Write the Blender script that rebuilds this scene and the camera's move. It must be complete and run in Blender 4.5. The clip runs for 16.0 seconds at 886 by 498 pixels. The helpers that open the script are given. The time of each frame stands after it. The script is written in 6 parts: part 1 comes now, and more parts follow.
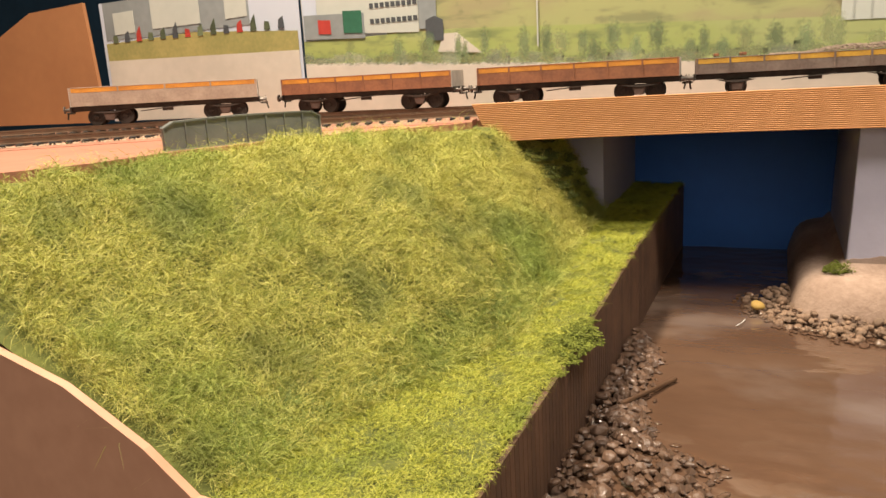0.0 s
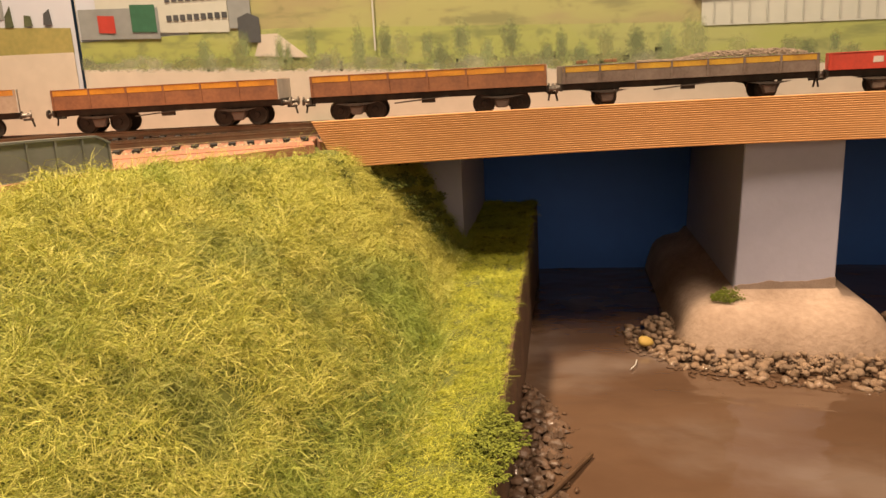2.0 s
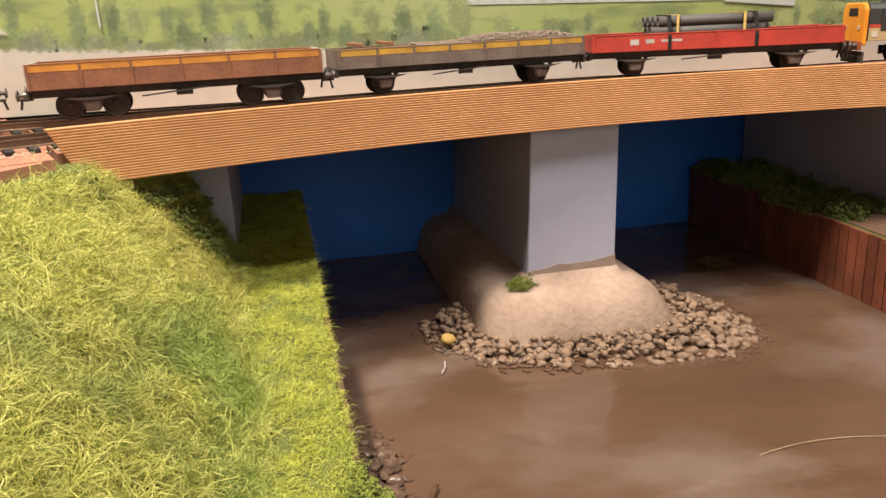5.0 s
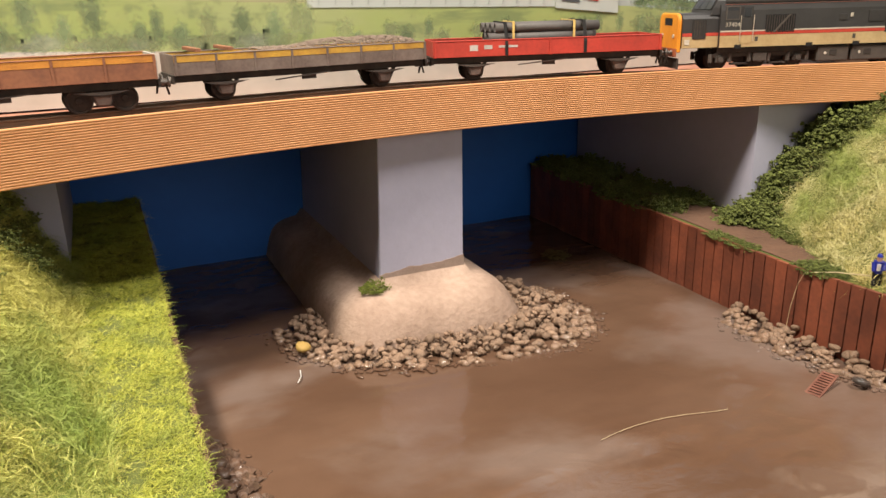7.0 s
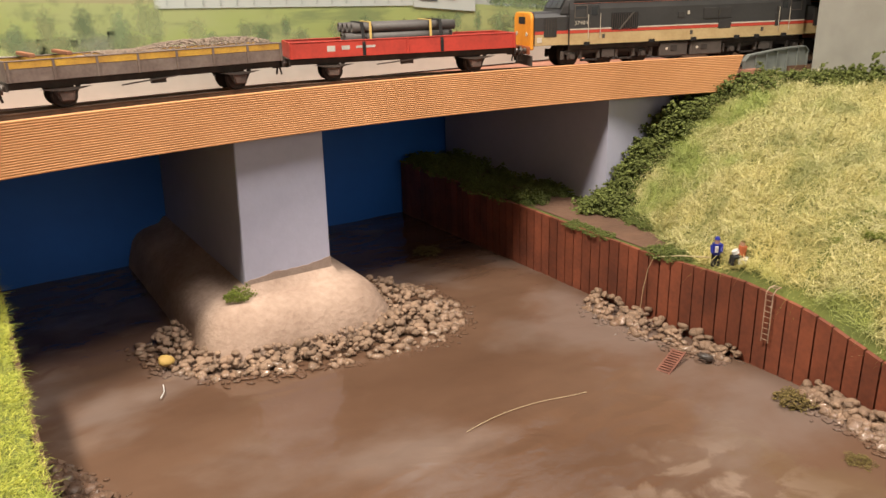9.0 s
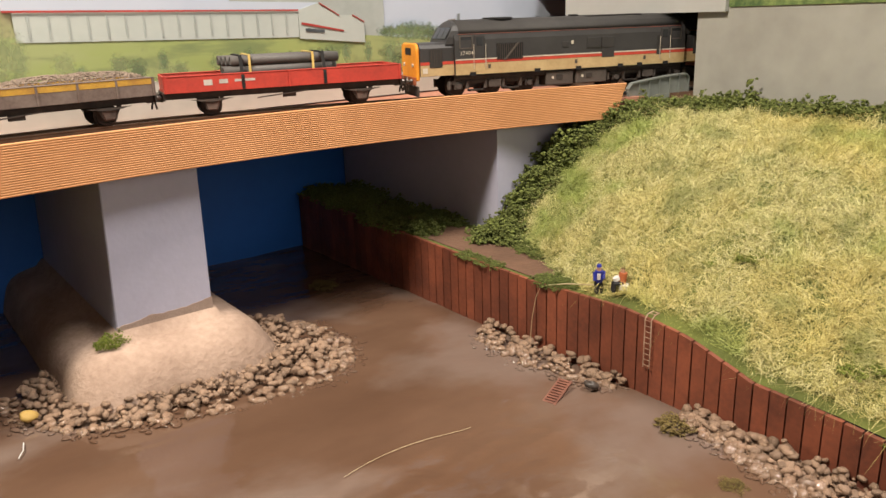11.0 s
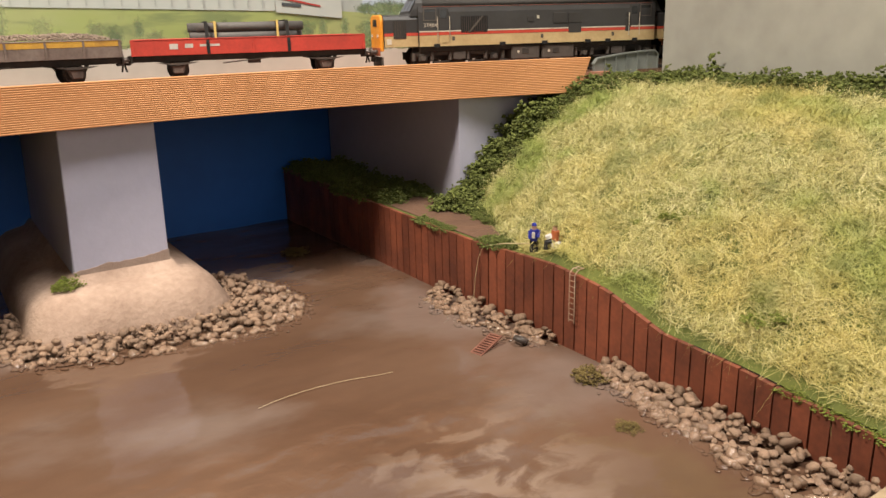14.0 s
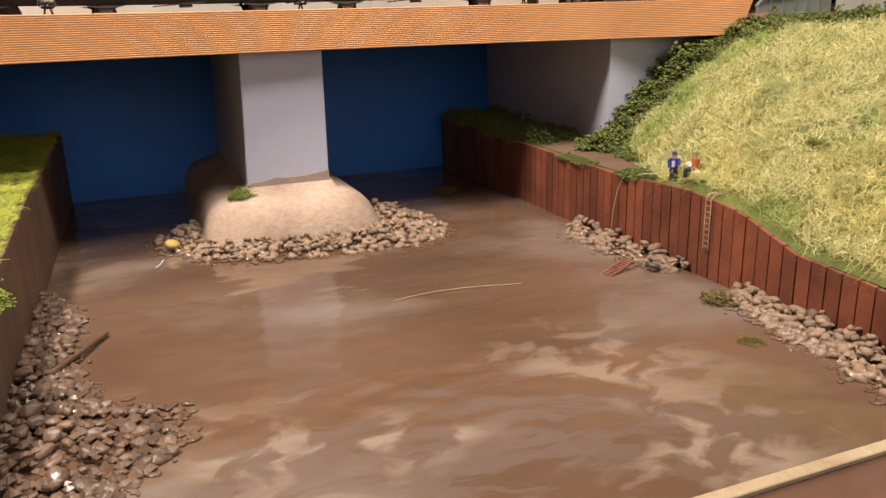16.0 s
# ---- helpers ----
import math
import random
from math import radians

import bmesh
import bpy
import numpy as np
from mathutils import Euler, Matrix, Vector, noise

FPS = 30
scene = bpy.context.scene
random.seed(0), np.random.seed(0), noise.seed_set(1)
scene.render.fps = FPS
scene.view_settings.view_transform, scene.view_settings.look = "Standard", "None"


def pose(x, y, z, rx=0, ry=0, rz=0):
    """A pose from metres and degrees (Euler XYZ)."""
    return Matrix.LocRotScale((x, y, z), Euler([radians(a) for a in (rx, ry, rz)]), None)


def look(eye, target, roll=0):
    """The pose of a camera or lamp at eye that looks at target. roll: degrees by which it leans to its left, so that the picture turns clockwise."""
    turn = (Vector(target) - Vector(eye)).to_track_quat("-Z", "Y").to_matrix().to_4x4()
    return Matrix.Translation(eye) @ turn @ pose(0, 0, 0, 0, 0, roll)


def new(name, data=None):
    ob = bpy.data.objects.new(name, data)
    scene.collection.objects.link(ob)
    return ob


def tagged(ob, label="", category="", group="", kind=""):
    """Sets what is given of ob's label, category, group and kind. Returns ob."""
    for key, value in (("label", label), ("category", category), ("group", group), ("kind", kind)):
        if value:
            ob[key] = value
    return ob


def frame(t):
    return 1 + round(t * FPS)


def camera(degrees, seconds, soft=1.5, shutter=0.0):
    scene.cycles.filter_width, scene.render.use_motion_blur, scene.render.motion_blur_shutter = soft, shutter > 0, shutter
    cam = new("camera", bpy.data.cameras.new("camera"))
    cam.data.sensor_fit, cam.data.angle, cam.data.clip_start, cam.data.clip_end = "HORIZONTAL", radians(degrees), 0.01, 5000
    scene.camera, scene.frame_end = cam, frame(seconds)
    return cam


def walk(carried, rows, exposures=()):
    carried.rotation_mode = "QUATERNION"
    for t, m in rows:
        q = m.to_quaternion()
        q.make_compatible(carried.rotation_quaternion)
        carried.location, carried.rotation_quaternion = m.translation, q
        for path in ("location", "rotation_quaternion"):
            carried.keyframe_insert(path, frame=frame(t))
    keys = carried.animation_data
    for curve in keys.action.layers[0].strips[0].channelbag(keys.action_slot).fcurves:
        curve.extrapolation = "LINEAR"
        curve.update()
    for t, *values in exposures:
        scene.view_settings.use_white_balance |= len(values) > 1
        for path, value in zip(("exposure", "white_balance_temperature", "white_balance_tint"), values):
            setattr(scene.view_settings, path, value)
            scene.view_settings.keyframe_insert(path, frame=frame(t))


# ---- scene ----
cam = camera(60.3, 16.0)
METRES, EYE, TILT, LEAN, TURN = 0.35, 0.157, 0.69, 1.56, 23.8
ROWS = [
    (0.0, 0.0, 0.0, 0.0, -0.35, -13.3, 1.46),
    (0.5, 0.017, 0.0169, -0.0199, -1.9, -13.53, 1.52),
    (1.0, 0.013, 0.0519, -0.0319, -4.46, -14.04, 1.55),
    (1.5, -0.0059, 0.1467, -0.0092, -9.38, -13.75, 1.36),
    (2.0, -0.0448, 0.2719, 0.0058, -15.03, -13.26, 1.29),
    (2.5, -0.0724, 0.3398, 0.0217, -18.62, -13.41, 1.6),
    (3.0, -0.0748, 0.3876, 0.0253, -21.29, -14.57, 2.21),
    (3.5, -0.0689, 0.4145, 0.0389, -24.76, -15.82, 2.03),
    (4.0, -0.0794, 0.4306, 0.0385, -29.15, -16.2, 1.68),
    (6.5, -0.0987, 0.4342, 0.0658, -45.2, -17.24, -0.03),
    (7.0, -0.0951, 0.4322, 0.0717, -47.96, -17.49, -0.13),
    (7.5, -0.0906, 0.427, 0.0776, -50.86, -17.72, -0.27),
    (8.0, -0.089, 0.4189, 0.0832, -53.5, -17.81, -0.21),
    (8.5, -0.0851, 0.4097, 0.0808, -55.24, -18.1, -0.13),
    (11.0, -0.0135, 0.3459, 0.0879, -62.05, -16.01, 0.45),
    (11.5, -0.0065, 0.3336, 0.089, -63.14, -15.63, 0.14),
    (12.0, 0.0008, 0.3165, 0.0834, -63.86, -15.46, -0.08),
    (12.5, 0.0112, 0.2884, 0.0751, -63.93, -15.46, -0.15),
    (13.0, 0.0156, 0.2477, 0.0556, -63.08, -15.52, -0.35),
    (13.5, 0.0136, 0.2091, 0.0301, -61.08, -15.57, -0.35),
    (14.0, 0.0204, 0.1736, 0.0176, -58.38, -15.32, 0.01),
    (14.5, 0.0121, 0.1364, 0.0022, -54.99, -15.03, 0.41),
    (15.0, 0.0004, 0.0997, -0.0188, -51.37, -14.9, 0.47),
    (15.5, -0.0054, 0.0761, -0.0413, -48.4, -15.31, 0.32),
    (16.0, -0.0146, 0.0907, -0.0761, -45.6, -15.98, 0.06),
]
EXPOSURES = [(0.0, -0.08, 6900, 11), (1.0, -0.18, 8200, 16), (1.5, -0.22, 8800, 18), (2.0, -0.25, 8800, 18), (2.5, -0.25, 8400, 16), (3.0, -0.22, 7000, 11), (3.5, -0.20, 6400, 10),
             (6.5, 0.04, 6250, 10), (8.5, 0.0, 6250, 10), (11.0, 0.0, 6250, 10), (12.5, -0.06, 6250, 10), (14.0, -0.04, 6250, 10), (16.0, 0.10, 6250, 10)]
walk(cam, [(t, pose(0, 0, EYE, TILT, LEAN, TURN) @ pose(METRES * x, METRES * y, METRES * z, 90 + pitch, roll, yaw)) for t, x, y, z, yaw, pitch, roll in ROWS], EXPOSURES)

# ---- world and lamps ----
world = bpy.data.worlds.new("room_air")
scene.world = world
world.use_nodes = True
world.node_tree.nodes["Background"].inputs[0].default_value = (1.0, 0.95, 0.88, 1)
world.node_tree.nodes["Background"].inputs[1].default_value = 0.12


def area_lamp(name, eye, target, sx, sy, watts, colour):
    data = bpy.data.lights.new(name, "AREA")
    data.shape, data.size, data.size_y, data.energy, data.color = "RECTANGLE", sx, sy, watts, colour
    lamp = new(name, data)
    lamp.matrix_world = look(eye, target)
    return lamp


area_lamp("strip_lamp_front", (0.46, -0.10, 1.30), (0.10, 0.42, 0.0), 0.7, 0.16, 19.5, (1.0, 0.90, 0.79))
area_lamp("lamp_over_layout", (-0.31, 0.34, 0.90), (-0.12, 0.40, 0.0), 0.20, 0.08, 16.0, (1.0, 0.87, 0.70))
# Added fill from the front, no such source seen; lifts the dark under the bridge.
area_lamp("added_front_fill", (0.3, -2.3, 0.75), (0.1, 0.5, 0.1), 3.2, 1.3, 18.0, (1.0, 0.90, 0.78))

# ---- materials ----
def mat(name, colour, rough=0.7, metal=0.0, dark=None, scale=60.0, bump=0.0, bump_scale=None, coat=0.0, spread=0.0, spec=0.5):
    """Principled material: two colours mixed by noise at two scales, object-random spread, noise relief."""
    m = bpy.data.materials.new(name)
    m.use_nodes = True
    nt = m.node_tree
    n, l = nt.nodes, nt.links
    b = n["Principled BSDF"]
    b.inputs["Roughness"].default_value, b.inputs["Metallic"].default_value = rough, metal
    b.inputs["Coat Weight"].default_value = coat
    b.inputs["Coat Roughness"].default_value = 0.08
    b.inputs["Specular IOR Level"].default_value = spec
    co = n.new("ShaderNodeTexCoord")
    big = n.new("ShaderNodeTexNoise")
    big.inputs["Scale"].default_value, big.inputs["Detail"].default_value = scale, 6
    fine = n.new("ShaderNodeTexNoise")
    fine.inputs["Scale"].default_value, fine.inputs["Detail"].default_value = scale * 9, 4
    for x in (big, fine):
        l.new(co.outputs["Object"], x.inputs["Vector"])
    add = n.new("ShaderNodeMath")
    add.operation = "MULTIPLY_ADD"
    add.inputs[1].default_value = 0.45
    l.new(fine.outputs["Fac"], add.inputs[0])
    l.new(big.outputs["Fac"], add.inputs[2])
    ramp = n.new("ShaderNodeMapRange")
    ramp.inputs["From Min"].default_value, ramp.inputs["From Max"].default_value = 0.52, 0.92
    l.new(add.outputs[0], ramp.inputs["Value"])
    mix = n.new("ShaderNodeMix")
    mix.data_type = "RGBA"
    dark = dark or tuple(c * 0.72 for c in colour)
    mix.inputs[6].default_value, mix.inputs[7].default_value = (*dark, 1), (*colour, 1)
    l.new(ramp.outputs[0], mix.inputs[0])
    out = mix.outputs[2]
    if spread:
        info = n.new("ShaderNodeObjectInfo")
        geo = n.new("ShaderNodeNewGeometry")
        both = n.new("ShaderNodeMath")
        both.operation = "ADD"
        l.new(info.outputs["Random"], both.inputs[0])
        l.new(geo.outputs["Random Per Island"], both.inputs[1])
        wrap = n.new("ShaderNodeMath")
        wrap.operation = "FRACT"
        l.new(both.outputs[0], wrap.inputs[0])
        val = n.new("ShaderNodeMapRange")
        val.inputs["To Min"].default_value, val.inputs["To Max"].default_value = 1 - spread, 1 + spread
        l.new(wrap.outputs[0], val.inputs["Value"])
        hsv = n.new("ShaderNodeHueSaturation")
        l.new(val.outputs[0], hsv.inputs["Value"])
        l.new(out, hsv.inputs["Color"])
        out = hsv.outputs[0]
    l.new(out, b.inputs["Base Color"])
    if bump:
        bn = n.new("ShaderNodeTexNoise")
        bn.inputs["Scale"].default_value, bn.inputs["Detail"].default_value = bump_scale or scale * 6, 6
        l.new(co.outputs["Object"], bn.inputs["Vector"])
        bp = n.new("ShaderNodeBump")
        bp.inputs["Strength"].default_value, bp.inputs["Distance"].default_value = bump, 0.001
        l.new(bn.outputs["Fac"], bp.inputs["Height"])
        l.new(bp.outputs[0], b.inputs["Normal"])
    return m


CARD = mat("corrugated_card", (0.62, 0.30, 0.125), 0.62, scale=25, dark=(0.53, 0.245, 0.095), bump=0.1)
LILAC = mat("lilac_grey_paint", (0.43, 0.425, 0.54), 0.75, scale=18, dark=(0.385, 0.38, 0.485), bump=0.12, bump_scale=350)
CONCRETE = mat("sandy_concrete", (0.46, 0.335, 0.262), 0.9, scale=32, dark=(0.29, 0.20, 0.15), bump=0.7, bump_scale=420)
BLUE = mat("blue_paint", (0.010, 0.125, 0.50), 0.55, scale=9, dark=(0.008, 0.105, 0.43), bump=0.05)
RUST = mat("rust_paint", (0.225, 0.064, 0.031), 0.62, scale=45, dark=(0.115, 0.034, 0.019), bump=0.25, spread=0.22)
RUST_DARK = mat("dull_brown_paint", (0.13, 0.068, 0.04), 0.7, scale=45, dark=(0.075, 0.04, 0.026), bump=0.25, spread=0.15)
EARTH = mat("brown_earth", (0.14, 0.075, 0.045), 0.95, scale=50, bump=0.8)
SOIL = mat("bank_soil", (0.13, 0.145, 0.03), 0.95, scale=40, dark=(0.075, 0.09, 0.02), bump=0.8)
BOARD = mat("pink_brown_board", (0.41, 0.185, 0.12), 0.8, scale=20, dark=(0.35, 0.15, 0.095), bump=0.1)
BROWN_BOARD = mat("brown_painted_board", (0.68, 0.37, 0.25), 0.40, scale=14, dark=(0.56, 0.29, 0.19), bump=0.15)
PLY = mat("plywood_edge", (0.36, 0.27, 0.17), 0.7, scale=60, dark=(0.25, 0.17, 0.10))
GREY_WALL = mat("grey_washed_wall", (0.42, 0.41, 0.37), 0.8, scale=7, dark=(0.30, 0.29, 0.26), bump=0.15)
PALE_GREY = mat("pale_grey_panel", (0.46, 0.46, 0.44), 0.7, scale=12, dark=(0.42, 0.42, 0.40))
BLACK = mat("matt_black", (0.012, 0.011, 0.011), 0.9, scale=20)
STONE_WALL = mat("dark_stone_sheet", (0.055, 0.05, 0.05), 0.9, scale=60, dark=(0.025, 0.023, 0.024), bump=0.8)
GIRDER = mat("grey_girder_plastic", (0.20, 0.215, 0.20), 0.45, scale=50, dark=(0.16, 0.172, 0.16))
ROOM_WALL = mat("room_bounce_cream", (0.62, 0.58, 0.50), 0.9, scale=2)
ROOM_BLUE = mat("dark_blue_cloth", (0.012, 0.05, 0.10), 0.9, scale=6)
CARPET = mat("brown_carpet", (0.10, 0.07, 0.05), 1.0, scale=30)


def water_material():
    m = bpy.data.materials.new("muddy_resin")
    m.use_nodes = True
    n, l = m.node_tree.nodes, m.node_tree.links
    b = n["Principled BSDF"]
    b.inputs["Roughness"].default_value = 0.10
    b.inputs["IOR"].default_value = 1.5
    co = n.new("ShaderNodeTexCoord")
    mp = n.new("ShaderNodeMapping")
    mp.inputs["Scale"].default_value = (1.0, 1.3, 1.0)
    l.new(co.outputs["Object"], mp.inputs["Vector"])

    def cloud(scale, detail, twist):
        t = n.new("ShaderNodeTexNoise")
        t.inputs["Scale"].default_value, t.inputs["Detail"].default_value, t.inputs["Distortion"].default_value = scale, detail, twist
        l.new(mp.outputs[0], t.inputs["Vector"])
        return t.outputs["Fac"]

    def span(value, a, b):
        r = n.new("ShaderNodeMapRange")
        r.interpolation_type = "SMOOTHSTEP"
        r.inputs["From Min"].default_value, r.inputs["From Max"].default_value = a, b
        l.new(value, r.inputs["Value"])
        return r.outputs[0]

    def maths(op, p, q):
        k = n.new("ShaderNodeMath")
        k.operation = op
        for i, v in enumerate((p, q)):
            if isinstance(v, float):
                k.inputs[i].default_value = v
            else:
                l.new(v, k.inputs[i])
        return k.outputs[0]

    def blend(fac, p, q):
        k = n.new("ShaderNodeMix")
        k.data_type = "RGBA"
        l.new(fac, k.inputs[0])
        for i, v in ((6, p), (7, q)):
            if isinstance(v, tuple):
                k.inputs[i].default_value = (*v, 1)
            else:
                l.new(v, k.inputs[i])
        return k.outputs[2]

    mud = blend(span(cloud(7, 5, 0.15), 0.35, 0.65), (0.100, 0.056, 0.035), (0.130, 0.076, 0.049))
    grey = blend(span(cloud(6, 6, 0.2), 0.50, 0.62), mud, (0.165, 0.118, 0.095))
    # Pale streaks: foam, and rippled reflection put into the base colour as well.
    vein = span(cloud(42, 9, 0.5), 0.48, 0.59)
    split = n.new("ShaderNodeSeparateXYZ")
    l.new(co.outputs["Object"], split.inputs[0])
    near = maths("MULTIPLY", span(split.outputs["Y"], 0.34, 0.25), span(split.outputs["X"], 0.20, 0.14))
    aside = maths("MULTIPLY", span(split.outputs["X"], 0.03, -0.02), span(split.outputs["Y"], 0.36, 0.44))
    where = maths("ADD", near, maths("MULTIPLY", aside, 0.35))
    foam_and_sheen = maths("MULTIPLY", maths("MULTIPLY", vein, span(cloud(9, 6, 0.4), 0.47, 0.60)), maths("MULTIPLY", where, 0.38))
    l.new(blend(foam_and_sheen, grey, (0.38, 0.29, 0.225)), b.inputs["Base Color"])
    bp = n.new("ShaderNodeBump")
    bp.inputs["Strength"].default_value, bp.inputs["Distance"].default_value = 0.30, 0.0012
    l.new(maths("ADD", cloud(45, 4, 0.8), maths("MULTIPLY", cloud(160, 3, 0.5), 0.25)), bp.inputs["Height"])
    l.new(bp.outputs[0], b.inputs["Normal"])
    return m


WATER = water_material()

# ---- building helpers ----
def mesh_from(name, bm, material, smooth=False):
    me = bpy.data.meshes.new(name)
    bm.to_mesh(me)
    bm.free()
    if material:
        me.materials.append(material)
    if smooth:
        for p in me.polygons:
            p.use_smooth = True
    return me


def thing(name, label="", category="", kind="", group="", m=None):
    ob = new(name)
    if m is not None:
        ob.matrix_world = m
    return tagged(ob, label, category, group, kind)


def part(name, bm, material, parent=None, label="", smooth=False, m=None):
    ob = new(name, mesh_from(name, bm, material, smooth))
    ob.parent = parent
    if m is not None:
        ob.matrix_basis = m
    return tagged(ob, label)


def solid(name, bm, material, label="", category="", kind="", group="", smooth=False, m=None):
    ob = part(name, bm, material, None, label, smooth, m)
    return tagged(ob, "", category, group, kind)


def box(x0, x1, y0, y1, z0, z1, bevel=0.0, bm=None, seg=1):
    made = bmesh.new()
    bmesh.ops.create_cube(made, size=1)
    bmesh.ops.scale(made, vec=(x1 - x0, y1 - y0, z1 - z0), verts=made.verts)
    bmesh.ops.translate(made, vec=((x0 + x1) / 2, (y0 + y1) / 2, (z0 + z1) / 2), verts=made.verts)
    if bevel:
        bmesh.ops.bevel(made, geom=made.edges[:], offset=bevel, segments=seg, affect="EDGES", profile=0.5)
    return join(bm, made) if bm else made


def join(bm, other):
    me = bpy.data.meshes.new("joined")
    other.to_mesh(me)
    other.free()
    bm.from_mesh(me)
    bpy.data.meshes.remove(me)
    return bm


def tube(p, q, r, n=8, bm=None, r2=None):
    made = bmesh.new()
    p, q = Vector(p), Vector(q)
    bmesh.ops.create_cone(made, cap_ends=True, segments=n, radius1=r, radius2=r if r2 is None else r2, depth=(q - p).length)
    turn = (q - p).to_track_quat("Z", "Y").to_matrix().to_4x4()
    bmesh.ops.transform(made, matrix=Matrix.Translation((p + q) / 2) @ turn, verts=made.verts)
    return join(bm, made) if bm else made


def prism(outline, axis, lo, hi, bm=None, bevel=0.0):
    """A flat outline of (u, v) pairs pushed from lo to hi along axis; u, v are the other two axes in order."""
    made = bmesh.new()
    order = {"x": lambda u, v, w: (w, u, v), "y": lambda u, v, w: (u, w, v), "z": lambda u, v, w: (u, v, w)}[axis]
    a = [made.verts.new(order(u, v, lo)) for u, v in outline]
    b = [made.verts.new(order(u, v, hi)) for u, v in outline]
    k = len(a)
    made.faces.new(a)
    made.faces.new(b[::-1])
    for i in range(k):
        made.faces.new((a[i], b[i], b[(i + 1) % k], a[(i + 1) % k]))
    bmesh.ops.recalc_face_normals(made, faces=made.faces)
    if bevel:
        bmesh.ops.bevel(made, geom=made.edges[:], offset=bevel, segments=1, affect="EDGES", profile=0.5)
    return join(bm, made) if bm else made


def lathe(profile, n=24, bm=None):
    made = bmesh.new()
    rings = [[made.verts.new((r * math.cos(2 * math.pi * i / n), r * math.sin(2 * math.pi * i / n), z)) for i in range(n)] for r, z in profile]
    for a, b in zip(rings, rings[1:]):
        for i in range(n):
            made.faces.new((a[i], a[(i + 1) % n], b[(i + 1) % n], b[i]))
    made.faces.new(rings[0][::-1])
    made.faces.new(rings[-1])
    return join(bm, made) if bm else made


def grid_mesh(us, vs, place):
    bm = bmesh.new()
    rows = [[bm.verts.new(place(u, v)) for u in us] for v in vs]
    for a, b in zip(rows, rows[1:]):
        for i in range(len(us) - 1):
            bm.faces.new((a[i], a[i + 1], b[i + 1], b[i]))
    return bm


def spread_out(a, b, n):
    return [a + (b - a) * i / (n - 1) for i in range(n)]


def table(x, pts):
    return float(np.interp(x, [p[0] for p in pts], [p[1] for p in pts]))


def smooth_step(a, b, x):
    s = min(1, max(0, (x - a) / (b - a)))
    return s * s * (3 - 2 * s)


# The bridge and both tracks lie on arcs round one centre; a is the angle from straight ahead.
CX, CY = 0.106, -0.284
R_FASCIA, R_FRONT, R_REAR = 0.787, 0.815, 0.857
Z_BOARD, Z_RAIL, DECK_TOP, DECK_LOW = 0.1300, 0.1355, 0.1403, 0.1163


def arc(r, a, z):
    return Vector((CX + r * math.sin(a), CY + r * math.cos(a), z))


def rear_radius(a):
    return R_REAR + 0.085 * smooth_step(0.22, 0.62, -a) - 0.030 * smooth_step(-0.05, 0.26, a)


def sweep(profile, angles, radius=0.0, caps=True):
    """Push a closed profile of (radial offset, z) along the arc."""
    bm = bmesh.new()
    rings = []
    for a in angles:
        r0 = radius(a) if callable(radius) else radius
        rings.append([bm.verts.new(arc(r0 + r, a, z)) for r, z in profile])
    k = len(profile)
    for p, q in zip(rings, rings[1:]):
        for i in range(k):
            bm.faces.new((p[i], q[i], q[(i + 1) % k], p[(i + 1) % k]))
    if caps:
        bm.faces.new(rings[0])
        bm.faces.new(rings[-1][::-1])
    bmesh.ops.recalc_face_normals(bm, faces=bm.faces)
    return bm


# ---- room ----
# Only wall_north is seen; the other sides are assumed, pale to bounce light.
solid("floor", box(-3, 3, -2.5, 2.5, -1.05, -1.0), CARPET, "brown carpeted floor of the room", "floor", "structure")
solid("ceiling", box(-3, 3, -2.5, 2.5, 1.75, 1.8), ROOM_WALL, "unseen cream room ceiling assumed for bounced light", "ceiling", "structure")
solid("wall_north", box(-3, 3, 1.6, 1.65, -1.0, 1.75), ROOM_BLUE, "dark blue cloth-covered wall behind the layout", "wall", "structure")
solid("wall_south", box(-3, 3, -2.5, -2.45, -1.0, 1.75), ROOM_WALL, "unseen cream room wall assumed for bounced light", "wall", "structure")
solid("wall_east", box(2.95, 3, -2.45, 1.6, -1.0, 1.75), ROOM_WALL, "unseen cream room wall assumed for bounced light", "wall", "structure")
solid("wall_west", box(-3, -2.95, -2.45, 1.6, -1.0, 1.75), ROOM_WALL, "unseen cream room wall assumed for bounced light", "wall", "structure")

# ---- river ----
def ripple(x, y):
    p = Vector((x * 26, y * 40, 0.3))
    q = Vector((x * 70, y * 120, 1.7))
    return 0.0007 * noise.noise(p) + 0.00030 * noise.noise(q)


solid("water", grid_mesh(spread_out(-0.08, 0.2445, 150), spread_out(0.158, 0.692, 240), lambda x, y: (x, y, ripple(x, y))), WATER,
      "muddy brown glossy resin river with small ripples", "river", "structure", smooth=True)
solid("wall_back", box(-0.32, 0.46, 0.692, 0.70, -0.02, 0.127), BLUE, "plain blue painted board behind the bridge", "wall", "structure")

# ---- banks ----
BASE_L = [(0.15, 0.037), (0.22, 0.040), (0.29, 0.0425), (0.46, 0.053), (0.70, 0.056)]
FOOT_L = [(0.15, -0.150), (0.20, -0.146), (0.25, -0.130), (0.30, -0.106), (0.37, -0.108), (0.43, -0.115), (0.47, -0.118), (0.485, -0.119), (0.495, -0.119), (0.70, -0.119)]
TOP_L = [(0.15, -0.295), (0.20, -0.284), (0.28, -0.264), (0.36, -0.235), (0.40, -0.205), (0.437, -0.171), (0.47, -0.163), (0.50, -0.163), (0.70, -0.163)]
